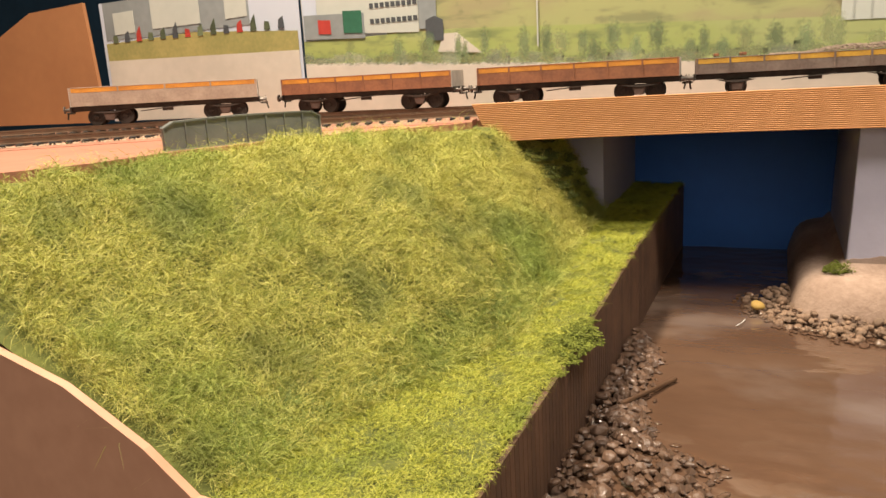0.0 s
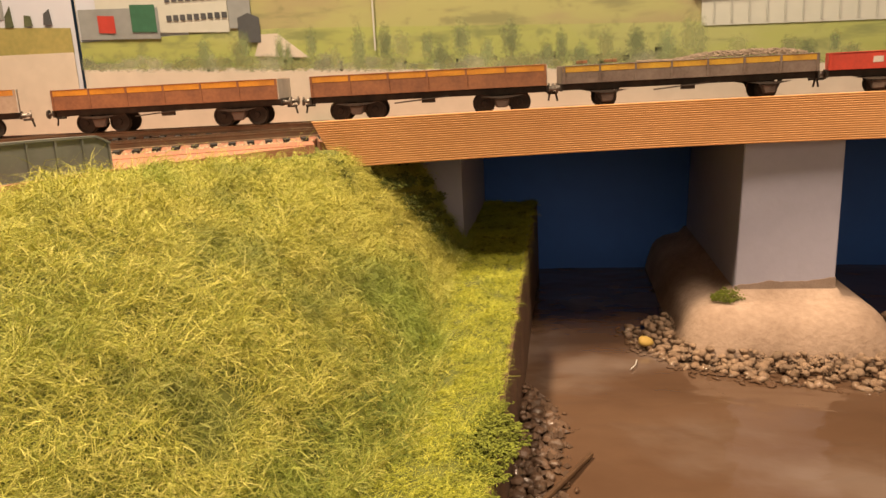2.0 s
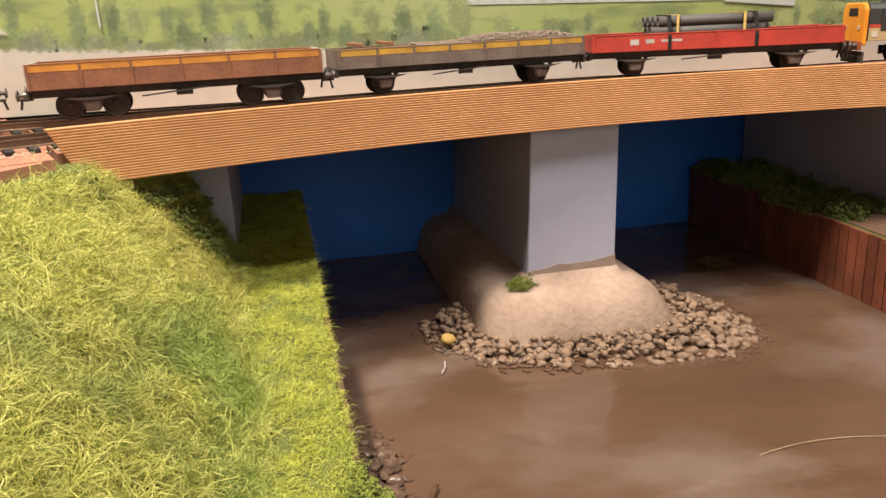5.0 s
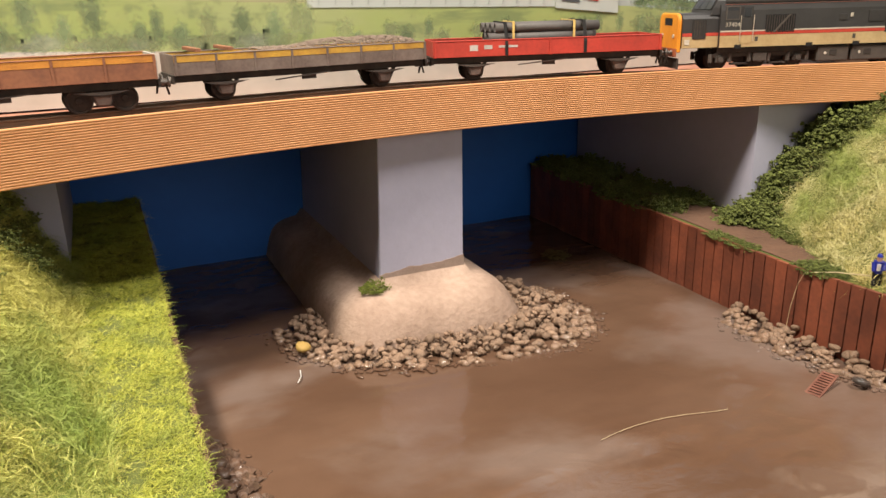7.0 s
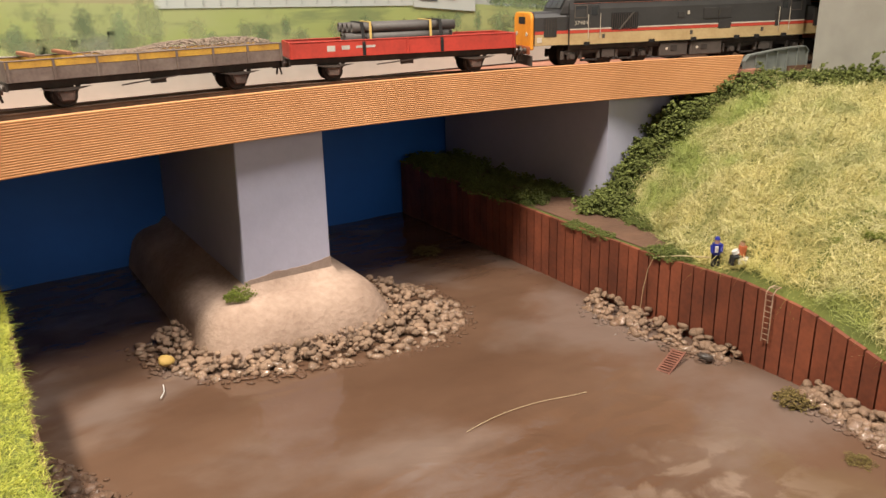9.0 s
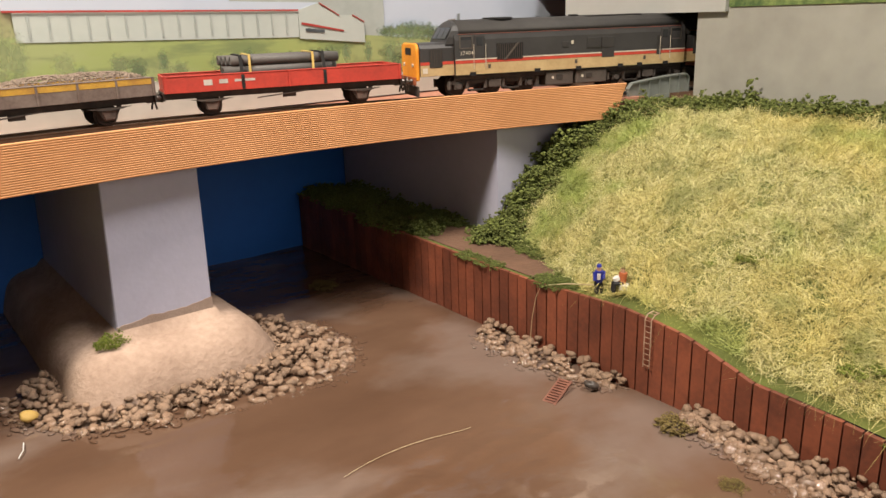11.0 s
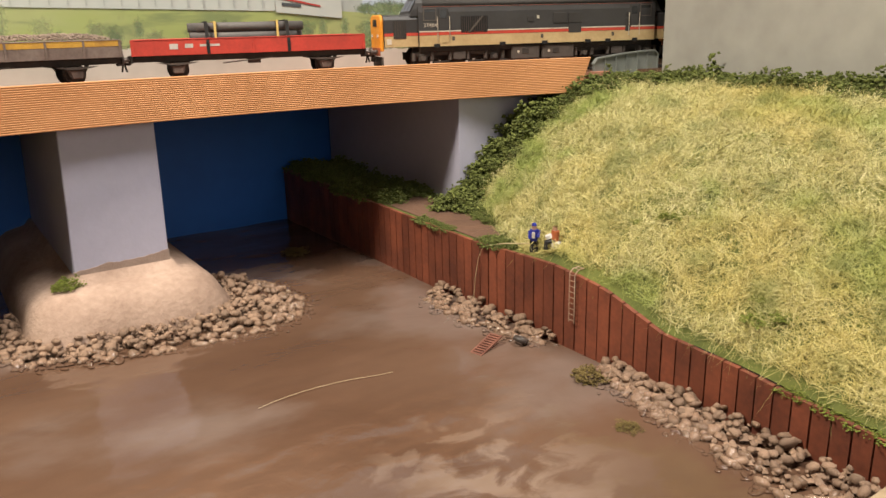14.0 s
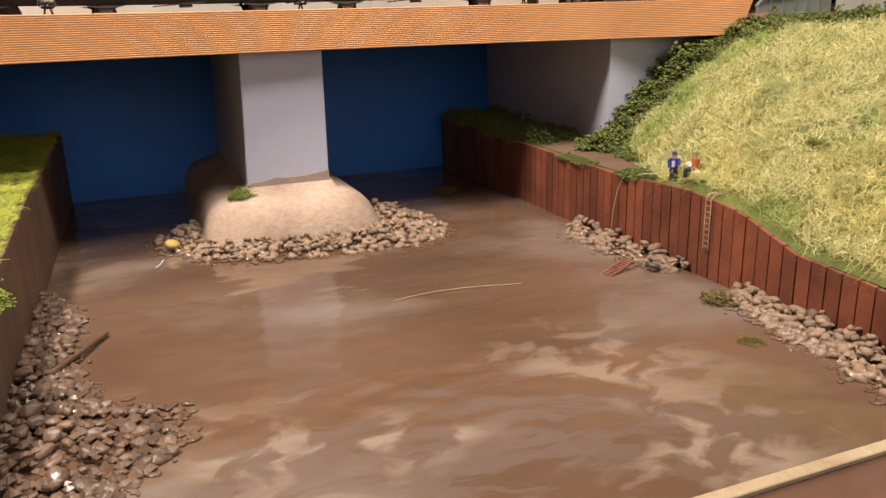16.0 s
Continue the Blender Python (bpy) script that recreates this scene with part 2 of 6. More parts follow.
BOW_L = [(0.15, 0.8), (0.22, 1.2), (0.30, 2.4), (0.37, 2.9), (0.41, 1.8), (0.44, 1.15), (0.475, 1.0), (0.492, 1.25), (0.70, 1.25)]


def left_ground(x, y):
    base, f, t, p = table(y, BASE_L), table(y, FOOT_L), table(y, TOP_L), table(y, BOW_L)
    s = (f - x) / (f - t)
    lump = 0.0016 * noise.noise(Vector((x * 45, y * 45, 4))) + 0.0008 * noise.noise(Vector((x * 120, y * 120, 9)))
    if s <= 0:
        return base + 0.6 * lump
    s = min(1, s)
    return base + (0.1256 - base) * (1 - (1 - s) ** p) + lump * (1 - 0.7 * s)


WALL_R = [(0.10, 0.014), (0.178, 0.020), (0.23, 0.0250), (0.268, 0.0272), (0.304, 0.0388), (0.34, 0.0425), (0.41, 0.0400), (0.52, 0.0425), (0.70, 0.0465)]
FOOT_R = [(0.10, 0.243), (0.34, 0.246), (0.37, 0.250), (0.40, 0.262), (0.44, 0.282), (0.488, 0.287), (0.70, 0.300)]
BOW_R = [(0.10, 1.7), (0.25, 1.9), (0.36, 2.2), (0.44, 1.7), (0.488, 1.0), (0.7, 1.0)]
CREST_R = [(0.10, 0.105), (0.25, 0.118), (0.36, 0.118), (0.42, 0.119), (0.455, 0.120), (0.488, 0.119), (0.7, 0.119)]


def right_ground(x, y):
    base, f, p, c = table(y, WALL_R), table(y, FOOT_R), table(y, BOW_R), table(y, CREST_R)
    far = table(y, [(0.10, 0.43), (0.36, 0.425), (0.45, 0.40), (0.488, 0.375), (0.7, 0.375)])
    s = min(1, max(0, (x - f) / (far - f)))
    lump = 0.0028 * noise.noise(Vector((x * 28, y * 28, 2))) + 0.0012 * noise.noise(Vector((x * 80, y * 80, 5)))
    return base + (c - base) * (1 - (1 - s) ** p) + lump * min(1, s * 5) * (1 - 0.5 * s)


solid("ground_left", grid_mesh(spread_out(-0.33, -0.0785, 90), spread_out(0.1567, 0.69, 150), lambda x, y: (x, y, left_ground(x, y))), SOIL,
      "green bank sloping down to a flat ledge beside the river", "bank", "structure", smooth=True)
solid("ground_right", grid_mesh(spread_out(0.2455, 0.445, 80), spread_out(0.10, 0.69, 160), lambda x, y: (x, y, right_ground(x, y))), SOIL,
      "rounded grassy hill rising from the river wall", "bank", "structure", smooth=True)

# front profile board
front = [(-0.60, -0.08), (-0.60, 0.129), (-0.297, 0.129), (-0.262, 0.0985), (-0.231, 0.0800), (-0.20, 0.0705), (-0.170, 0.0540), (-0.153, 0.0405), (-0.120, 0.0385), (-0.082, 0.0380),
         (-0.074, 0.015), (0.10, 0.014), (0.240, 0.014), (0.26, 0.030), (0.30, 0.060), (0.40, 0.100), (0.46, 0.110), (0.46, -0.08)]
solid("board_capping", box(-0.070, 0.238, 0.1530, 0.1572, 0.0145, 0.0162, 0.0003), PLY, "pale plywood edge on top of the front board", "board", "structure")
solid("front_board", prism(front, "y", 0.1535, 0.1565), BROWN_BOARD, "brown painted profile board along the front edge", "board", "structure")

# track bed on both sides of the bridge
A_L, A_R = -0.368, 0.3560
solid("track_bed_left", sweep([(-0.012, 0.10), (-0.012, Z_BOARD), (0.30, Z_BOARD), (0.30, 0.10)], spread_out(-1.05, A_L, 26), R_FASCIA), BOARD,
      "bare pinkish-brown baseboard under the tracks", "baseboard", "structure")
solid("track_bed_right", sweep([(0.014, 0.10), (0.014, Z_BOARD), (0.16, Z_BOARD), (0.16, 0.10)], spread_out(A_R, 0.62, 10), R_FASCIA), EARTH,
      "dark earth track bed before the tunnel", "baseboard", "structure")

# ---- bridge ----
bridge = thing("bridge", "curved road-style bridge with orange-brown corrugated card side", "bridge")
span = spread_out(A_L, A_R, 60)
ribs = []
N_RIB = 21
for i in range(N_RIB):
    z0, z1 = DECK_LOW + (DECK_TOP - DECK_LOW) * i / N_RIB, DECK_LOW + (DECK_TOP - DECK_LOW) * (i + 1) / N_RIB
    ribs += [(0.00032, z0), (0.0, z0 + (z1 - z0) * 0.35), (0.0, z0 + (z1 - z0) * 0.7)]
ribs += [(0.00032, DECK_TOP), (0.0022, DECK_TOP), (0.0022, DECK_LOW)]


def fascia():
    bm = bmesh.new()
    rings = []
    for a in span:
        rings.append([bm.verts.new(arc(R_FASCIA + r, a + (0.014 * (DECK_TOP - z) / 0.023 if a == span[0] else -0.010 * (DECK_TOP - z) / 0.023 if a == span[-1] else 0), z)) for r, z in ribs])
    k = len(ribs)
    for p, q in zip(rings, rings[1:]):
        for i in range(k):
            bm.faces.new((p[i], q[i], q[(i + 1) % k], p[(i + 1) % k]))
    bm.faces.new(rings[0])
    bm.faces.new(rings[-1][::-1])
    bmesh.ops.recalc_face_normals(bm, faces=bm.faces)
    return bm


part("side_panel", fascia(), CARD, bridge, "orange-brown corrugated card")
part("deck", sweep([(0.0024, 0.1215), (0.0024, Z_BOARD), (0.150, Z_BOARD), (0.150, 0.1215)], spread_out(A_L + 0.004, A_R + 0.02, 40), R_FASCIA), BOARD, bridge, "flat pinkish board deck")

pier = thing("bridge_pier", "lilac-grey painted bridge pier on a sandy concrete foot", "pier")
part("shaft", prism([(0.0400, 0.026), (0.0930, 0.026), (0.0942, 0.1213), (0.0434, 0.1213)], "y", 0.514, 0.690, bevel=0.0006), LILAC, pier, "plain lilac-grey paint")


def plinth():
    bm = bmesh.new()
    rings = []
    for z, xl, xr, yf, c in [(-0.004, 0.0085, 0.127, 0.4825, 0.026), (0.006, 0.0105, 0.1240, 0.4840, 0.025), (0.013, 0.0122, 0.1205, 0.4862, 0.024), (0.0190, 0.0142, 0.1168, 0.4893, 0.022),
                             (0.0232, 0.0175, 0.1125, 0.4932, 0.019), (0.0262, 0.0225, 0.1070, 0.4985, 0.015), (0.0278, 0.0285, 0.1015, 0.5045, 0.011), (0.0290, 0.0350, 0.0975, 0.5095, 0.006), (0.0335, 0.0388, 0.0950, 0.5125, 0.003)]:
        loop = [(xl, 0.691)]
        for i in range(9):
            a = math.pi + i / 8 * math.pi / 2
            loop.append((xl + c + c * math.cos(a), yf + c + c * math.sin(a)))
        for i in range(9):
            a = 1.5 * math.pi + i / 8 * math.pi / 2
            loop.append((xr - c + c * math.cos(a), yf + c + c * math.sin(a)))
        loop.append((xr, 0.691))
        rings.append([bm.verts.new((x + 0.0008 * noise.noise(Vector((x * 60, y * 60, z * 60))), y, z)) for x, y in loop])
    for a, b in zip(rings, rings[1:]):
        for i in range(len(a) - 1):
            bm.faces.new((a[i], a[i + 1], b[i + 1], b[i]))
    bm.faces.new(rings[-1])
    return bm


part("foot", plinth(), CONCRETE, pier, "rounded rough sandy concrete foot", True)
MUD_COAT = mat("dried_mud", (0.34, 0.26, 0.22), 0.9, scale=120, dark=(0.26, 0.19, 0.155), bump=0.3)


def mud_skirt():
    """Thin coat of dried mud round the shaft's foot with a wavy top edge."""
    bm = bmesh.new()
    path = [(0.0399 + 0.0534 * i / 36, 0.5137) for i in range(37)] + [(0.0934, 0.5137 + 0.10 * i / 20) for i in range(1, 21)]
    rows = []
    for i, (x, y) in enumerate(path):
        top = 0.0362 + 0.0030 * min(i, 36) / 36 + 0.0016 * noise.noise(Vector((x * 90, y * 90, 0.3))) + 0.0008 * noise.noise(Vector((x * 400, y * 400, 0.9)))
        rows.append([bm.verts.new((x, y, 0.030)), bm.verts.new((x, y, top)), bm.verts.new((min(x, 0.0933) + 0.0004 * (i == 0), max(y, 0.5142), top + 0.0002))])
    for p, q in zip(rows, rows[1:]):
        bm.faces.new((p[0], q[0], q[1], p[1]))
        bm.faces.new((p[1], q[1], q[2], p[2]))
    return bm


def foot_grit():
    """Crumbs of dark grit caught on the sloping front of the concrete foot."""
    bm = bmesh.new()
    rr = random.Random(77)
    slope = [(0.489, 0.017), (0.4935, 0.023), (0.4995, 0.0262), (0.505, 0.0275)]
    for _ in range(230):
        k = min(2.98, abs(rr.gauss(0.5, 0.75)) * rr.uniform(0.5, 1.2))
        i = int(k)
        f = k - i
        y, z = slope[i][0] * (1 - f) + slope[i + 1][0] * f, slope[i][1] * (1 - f) + slope[i + 1][1] * f
        x = rr.uniform(0.040, 0.096) + rr.gauss(0, 0.004)
        s = rr.uniform(0.0002, 0.0006)
        v = [bm.verts.new((x + s * math.cos(j * 2.1 + x * 900), y + s * math.sin(j * 2.1 + x * 900), z - 0.0002)) for j in range(3)]
        t = bm.verts.new((x, y - 0.2 * s, z + 0.9 * s))
        for j in range(3):
            bm.faces.new((v[j], v[(j + 1) % 3], t))
    return bm


part("mud_skirt", mud_skirt(), MUD_COAT, pier, "uneven coat of dried brown mud")
part("grit", foot_grit(), MUD_COAT, pier, "crumbs of dark brown grit")
solid("bank_top", prism([(-0.60, 0.1568), (-0.294, 0.1568), (-0.2825, 0.205), (-0.2675, 0.235), (-0.2645, 0.280), (-0.2335, 0.360), (-0.203, 0.402), (-0.176, 0.434), (-0.19, 0.50), (-0.60, 0.50)], "z", 0.110, 0.1297), BOARD, "bare pinkish-brown baseboard behind the bank", "baseboard", "structure")
# Unseen black panel, added to stop lamp light leaking down behind the backdrop.
solid("light_stop_panel", box(-0.42, 0.60, 0.6165, 0.700, 0.1275, 0.1300), BLACK, "unseen black panel stopping light leaks behind the backdrop", "shelf", "structure")
solid("abutment_left", box(-0.22, -0.1175, 0.556, 0.690, 0.0, 0.1215), LILAC, "lilac-grey painted bridge abutment beside the green bank", "abutment", "structure")
solid("abutment_right", box(0.290, 0.446, 0.488, 0.690, 0.0, 0.1215), LILAC, "lilac-grey painted bridge abutment behind the hedge", "abutment", "structure")

# ---- tunnel end ----
solid("tunnel_wall", box(0.4425, 0.452, 0.08, 0.4425, 0.02, 0.30), GREY_WALL, "grey washed board wall above the hill", "wall", "structure")
solid("tunnel_lintel", box(0.438, 0.4485, 0.4185, 0.5660, 0.1855, 0.30), PALE_GREY, "pale grey panel over the tunnel mouth", "lintel", "structure")
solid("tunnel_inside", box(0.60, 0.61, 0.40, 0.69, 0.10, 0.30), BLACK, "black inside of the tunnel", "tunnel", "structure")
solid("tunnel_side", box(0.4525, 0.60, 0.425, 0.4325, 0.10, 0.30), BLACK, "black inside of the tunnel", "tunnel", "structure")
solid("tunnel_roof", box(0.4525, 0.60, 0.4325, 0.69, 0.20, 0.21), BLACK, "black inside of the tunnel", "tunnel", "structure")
# ---- backdrop ----
solid("backdrop", box(-0.402, 0.60, 0.612, 0.616, 0.131, 0.31), GREY_WALL, "photographic backdrop board", "backdrop", "structure")

# ---- backdrop pictures ----
PAPER_GREY = mat("backdrop_grey_wash", (0.54, 0.50, 0.44), 0.6, scale=11, dark=(0.44, 0.41, 0.36))
PRINT_TREE = mat("printed_tree_green", (0.125, 0.155, 0.085), 0.5, scale=90, dark=(0.06, 0.08, 0.05), spread=0.35)
PRINT_SKY = mat("printed_sky", (0.50, 0.545, 0.63), 0.5, scale=5, dark=(0.44, 0.49, 0.59))
PRINT_WHITE = mat("printed_white_cladding", (0.46, 0.49, 0.455), 0.5, scale=14, dark=(0.41, 0.44, 0.41))
PRINT_RIB = mat("printed_grey_rib", (0.40, 0.43, 0.405), 0.5, scale=14)
PRINT_GREY = mat("printed_grey_shed", (0.25, 0.28, 0.29), 0.5, scale=14)
PRINT_DARK = mat("printed_dark_glass", (0.07, 0.08, 0.09), 0.5, scale=30)
PRINT_RED = mat("printed_red", (0.42, 0.05, 0.04), 0.5, scale=30)
PRINT_GREEN = mat("printed_container_green", (0.03, 0.14, 0.085), 0.5, scale=30)
PRINT_GRASS = mat("printed_dry_grass", (0.36, 0.31, 0.12), 0.5, scale=30, dark=(0.22, 0.22, 0.08))
BROWN_CARD = mat("brown_card", (0.34, 0.155, 0.065), 0.75, scale=10, dark=(0.29, 0.13, 0.055))
BD = 0.612


def country_print(name, field, hedge, brown):
    """Blurred photograph of fields: strokes of hedge lying level, patches of heath, fine leafy grain."""
    m = bpy.data.materials.new(name)
    m.use_nodes = True
    n, l = m.node_tree.nodes, m.node_tree.links
    b = n["Principled BSDF"]
    b.inputs["Roughness"].default_value = 0.45
    co = n.new("ShaderNodeTexCoord")
    colour = None
    for scale, stretch, lo, hi, tint in ((11, 3.0, 0.46, 0.62, brown), (20, 5.0, 0.50, 0.66, hedge), (75, 1.2, 0.54, 0.74, hedge)):
        mp = n.new("ShaderNodeMapping")
        mp.inputs["Scale"].default_value = (1, 1, stretch)
        l.new(co.outputs["Object"], mp.inputs["Vector"])
        t = n.new("ShaderNodeTexNoise")
        t.inputs["Scale"].default_value, t.inputs["Detail"].default_value = scale, 5
        l.new(mp.outputs[0], t.inputs["Vector"])
        r = n.new("ShaderNodeMapRange")
        r.interpolation_type = "SMOOTHSTEP"
        r.inputs["From Min"].default_value, r.inputs["From Max"].default_value = lo, hi
        r.inputs["To Max"].default_value = 0.8
        l.new(t.outputs["Fac"], r.inputs["Value"])
        mix = n.new("ShaderNodeMix")
        mix.data_type = "RGBA"
        l.new(r.outputs[0], mix.inputs[0])
        if colour:
            l.new(colour, mix.inputs[6])
        else:
            mix.inputs[6].default_value = (*field, 1)
        mix.inputs[7].default_value = (*tint, 1)
        colour = mix.outputs[2]
    l.new(colour, b.inputs["Base Color"])
    return m


PRINT_FIELDS = country_print("printed_fields", (0.30, 0.35, 0.12), (0.16, 0.20, 0.085), (0.33, 0.36, 0.16))
PRINT_HEATH = country_print("printed_heath", (0.33, 0.345, 0.155), (0.195, 0.205, 0.105), (0.30, 0.265, 0.155))


def sheet(name, outline, material, parent, layer, y=BD, label=""):
    """A printed area of the backdrop: a thin flat outline in x, z laid on the board."""
    return part(name, prism(outline, "y", y - 0.0005 * layer - 0.0003, y - 0.0005 * layer), material, parent, label)


picture = thing("backdrop_picture", "faded photographic backdrop of meadows, trees and factory sheds", "backdrop", "structure")
sheet("printed_sky", [(-0.401, 0.19), (0.58, 0.15), (0.58, 0.309), (-0.401, 0.309)], PRINT_SKY, picture, 0)
sheet("printed_hill", [(-0.30, 0.165), (0.10, 0.16), (0.145, 0.186), (0.08, 0.205), (0.03, 0.222), (-0.03, 0.240), (-0.12, 0.262), (-0.21, 0.262), (-0.27, 0.225), (-0.32, 0.205)], PRINT_HEATH, picture, 1)
sheet("printed_meadow", [(-0.401, 0.17), (0.58, 0.125), (0.58, 0.158), (0.44, 0.166), (0.30, 0.1745), (0.20, 0.1815), (0.05, 0.1835), (-0.10, 0.190), (-0.25, 0.197), (-0.401, 0.196)], PRINT_FIELDS, picture, 2)
sheet("grey_wash", [(-0.401, 0.1312), (0.58, 0.1312), (0.52, 0.1335), (0.45, 0.1395), (0.36, 0.1455), (0.24, 0.1515), (0.06, 0.1560), (-0.04, 0.1590), (-0.16, 0.1645), (-0.30, 0.1730), (-0.401, 0.1765)], PAPER_GREY, picture, 3, label="grey washed strip along the foot")

# long factory shed
sheet("printed_tall_shed", [(0.165, 0.178), (0.287, 0.172), (0.287, 0.212), (0.276, 0.222), (0.165, 0.226)], PRINT_RIB, picture, 1.5)
sheet("printed_shed_wall", [(0.035, 0.1815), (0.214, 0.1775), (0.214, 0.1955), (0.035, 0.1985)], PRINT_WHITE, picture, 3)
for i in range(16):
    x = 0.042 + i * 0.0108
    sheet("printed_rib", [(x, 0.183 - 0.02 * (x - 0.04)), (x + 0.0009, 0.183 - 0.02 * (x - 0.04)), (x + 0.0009, 0.1965 - 0.016 * (x - 0.04)), (x, 0.1965 - 0.016 * (x - 0.04))], PRINT_RIB, picture, 4)
sheet("printed_roof", [(0.030, 0.1985), (0.214, 0.1955), (0.231, 0.2005), (0.10, 0.204), (0.030, 0.205)], PRINT_SKY, picture, 3)
sheet("printed_gutter", [(0.030, 0.1980), (0.214, 0.1951), (0.214, 0.1962), (0.030, 0.1992)], PRINT_RED, picture, 5)
sheet("printed_gable", [(0.2142, 0.1765), (0.268, 0.1715), (0.268, 0.1865), (0.258, 0.1915), (0.247, 0.1915), (0.231, 0.2003), (0.2142, 0.1958)], PRINT_WHITE, picture, 4)
sheet("printed_gable_edge", [(0.231, 0.1998), (0.247, 0.1910), (0.247, 0.1918), (0.231, 0.2008)], PRINT_RED, picture, 5)
sheet("printed_gable_edge", [(0.258, 0.1910), (0.268, 0.1860), (0.268, 0.1868), (0.258, 0.1919)], PRINT_RED, picture, 5)
sheet("printed_annex_roof", [(0.216, 0.1860), (0.250, 0.1800), (0.250, 0.1812), (0.216, 0.1876)], PRINT_RED, picture, 5)
sheet("printed_windows", [(0.219, 0.1812), (0.234, 0.1798), (0.234, 0.1820), (0.219, 0.1834)], PRINT_DARK, picture, 5)
sheet("printed_grey_box", [(0.404, 0.1565), (0.449, 0.1535), (0.449, 0.1690), (0.404, 0.1705)], PRINT_GREY, picture, 5)
sheet("printed_mast", [(0.358, 0.176), (0.3605, 0.176), (0.3605, 0.190), (0.358, 0.190)], PRINT_GREY, picture, 4)
sheet("printed_far_shed", [(0.098, 0.215), (0.20, 0.212), (0.20, 0.238), (0.098, 0.24)], PRINT_WHITE, picture, 1.2)

# offices, lorry and gate at the far end
sheet("printed_office", [(-0.385, 0.2015), (-0.285, 0.1965), (-0.285, 0.262), (-0.385, 0.262)], PRINT_WHITE, picture, 3)
for r in range(3):
    for c in range(9):
        x, z = -0.331 + c * 0.0052, 0.2065 + r * 0.013
        sheet("printed_window", [(x, z), (x + 0.0038, z - 0.0002), (x + 0.0038, z + 0.0038), (x, z + 0.004)], PRINT_DARK, picture, 4)
sheet("printed_office_tower", [(-0.2845, 0.199), (-0.268, 0.198), (-0.268, 0.255), (-0.2845, 0.255)], PRINT_GREY, picture, 3.5)
sheet("printed_yard_wall", [(-0.399, 0.1975), (-0.337, 0.195), (-0.337, 0.2165), (-0.399, 0.2185)], PRINT_GREY, picture, 4)
sheet("printed_lorry", [(-0.384, 0.2015), (-0.371, 0.2005), (-0.371, 0.2125), (-0.384, 0.2135)], PRINT_RED, picture, 5)
sheet("printed_container", [(-0.358, 0.2005), (-0.339, 0.1995), (-0.339, 0.2185), (-0.358, 0.2195)], PRINT_GREEN, picture, 5)
sheet("printed_gatehouse", [(-0.278, 0.1890), (-0.262, 0.1880), (-0.262, 0.2050), (-0.270, 0.2085), (-0.278, 0.2055)], PRINT_DARK, picture, 5)
sheet("printed_drive", [(-0.268, 0.1790), (-0.228, 0.1760), (-0.250, 0.1935), (-0.262, 0.1935)], PAPER_GREY, picture, 4.5)
sheet("printed_pole", [(-0.181, 0.178), (-0.1798, 0.178), (-0.1798, 0.232), (-0.181, 0.232)], PRINT_WHITE, picture, 5)

rng = random.Random(7)


def soft_print(name, pale, deep):
    """Ink that fades out towards the edge of its sheet, like a tree in a blurred photograph."""
    m = mat(name, pale, 0.5, scale=60, dark=deep, spread=0.2)
    n, l = m.node_tree.nodes, m.node_tree.links
    co = n.new("ShaderNodeTexCoord")
    cut = n.new("ShaderNodeVectorMath")
    cut.operation = "MULTIPLY_ADD"
    cut.inputs[1].default_value, cut.inputs[2].default_value = (1, 0, 1), (-0.5, 0, -0.45)
    l.new(co.outputs["Generated"], cut.inputs[0])
    far = n.new("ShaderNodeVectorMath")
    far.operation = "LENGTH"
    l.new(cut.outputs[0], far.inputs[0])
    rough = n.new("ShaderNodeTexNoise")
    rough.inputs["Scale"].default_value, rough.inputs["Detail"].default_value = 330, 3
    l.new(co.outputs["Object"], rough.inputs["Vector"])
    add = n.new("ShaderNodeMath")
    add.operation = "MULTIPLY_ADD"
    add.inputs[1].default_value = 0.5
    l.new(rough.outputs["Fac"], add.inputs[0])
    l.new(far.outputs["Value"], add.inputs[2])
    r = n.new("ShaderNodeMapRange")
    r.interpolation_type = "SMOOTHSTEP"
    r.inputs["From Min"].default_value, r.inputs["From Max"].default_value = 0.25, 0.74
    r.inputs["To Min"].default_value, r.inputs["To Max"].default_value = 0.85, 0.0
    l.new(add.outputs[0], r.inputs["Value"])
    l.new(r.outputs[0], n["Principled BSDF"].inputs["Alpha"])
    return m


SOFT_TREE = soft_print("soft_printed_tree", (0.17, 0.215, 0.105), (0.10, 0.135, 0.065))
SOFT_BRUSH = soft_print("soft_printed_brush", (0.24, 0.265, 0.12), (0.16, 0.19, 0.09))
SOFT_GREY = soft_print("soft_printed_willow", (0.26, 0.28, 0.19), (0.15, 0.175, 0.11))


def printed_tree(x, z, w, h, layer, ink):
    ob = sheet("printed_tree", [(x - 1.35 * w, z - 0.1 * h), (x + 1.35 * w, z - 0.1 * h), (x + 1.35 * w, z + 1.15 * h), (x - 1.35 * w, z + 1.15 * h)], ink, picture, layer)
    ob.visible_shadow = False


def wash_top(x):
    return float(np.interp(x, [-0.4, -0.16, 0.06, 0.24, 0.36, 0.45], [0.1765, 0.1645, 0.156, 0.1515, 0.1455, 0.1395]))


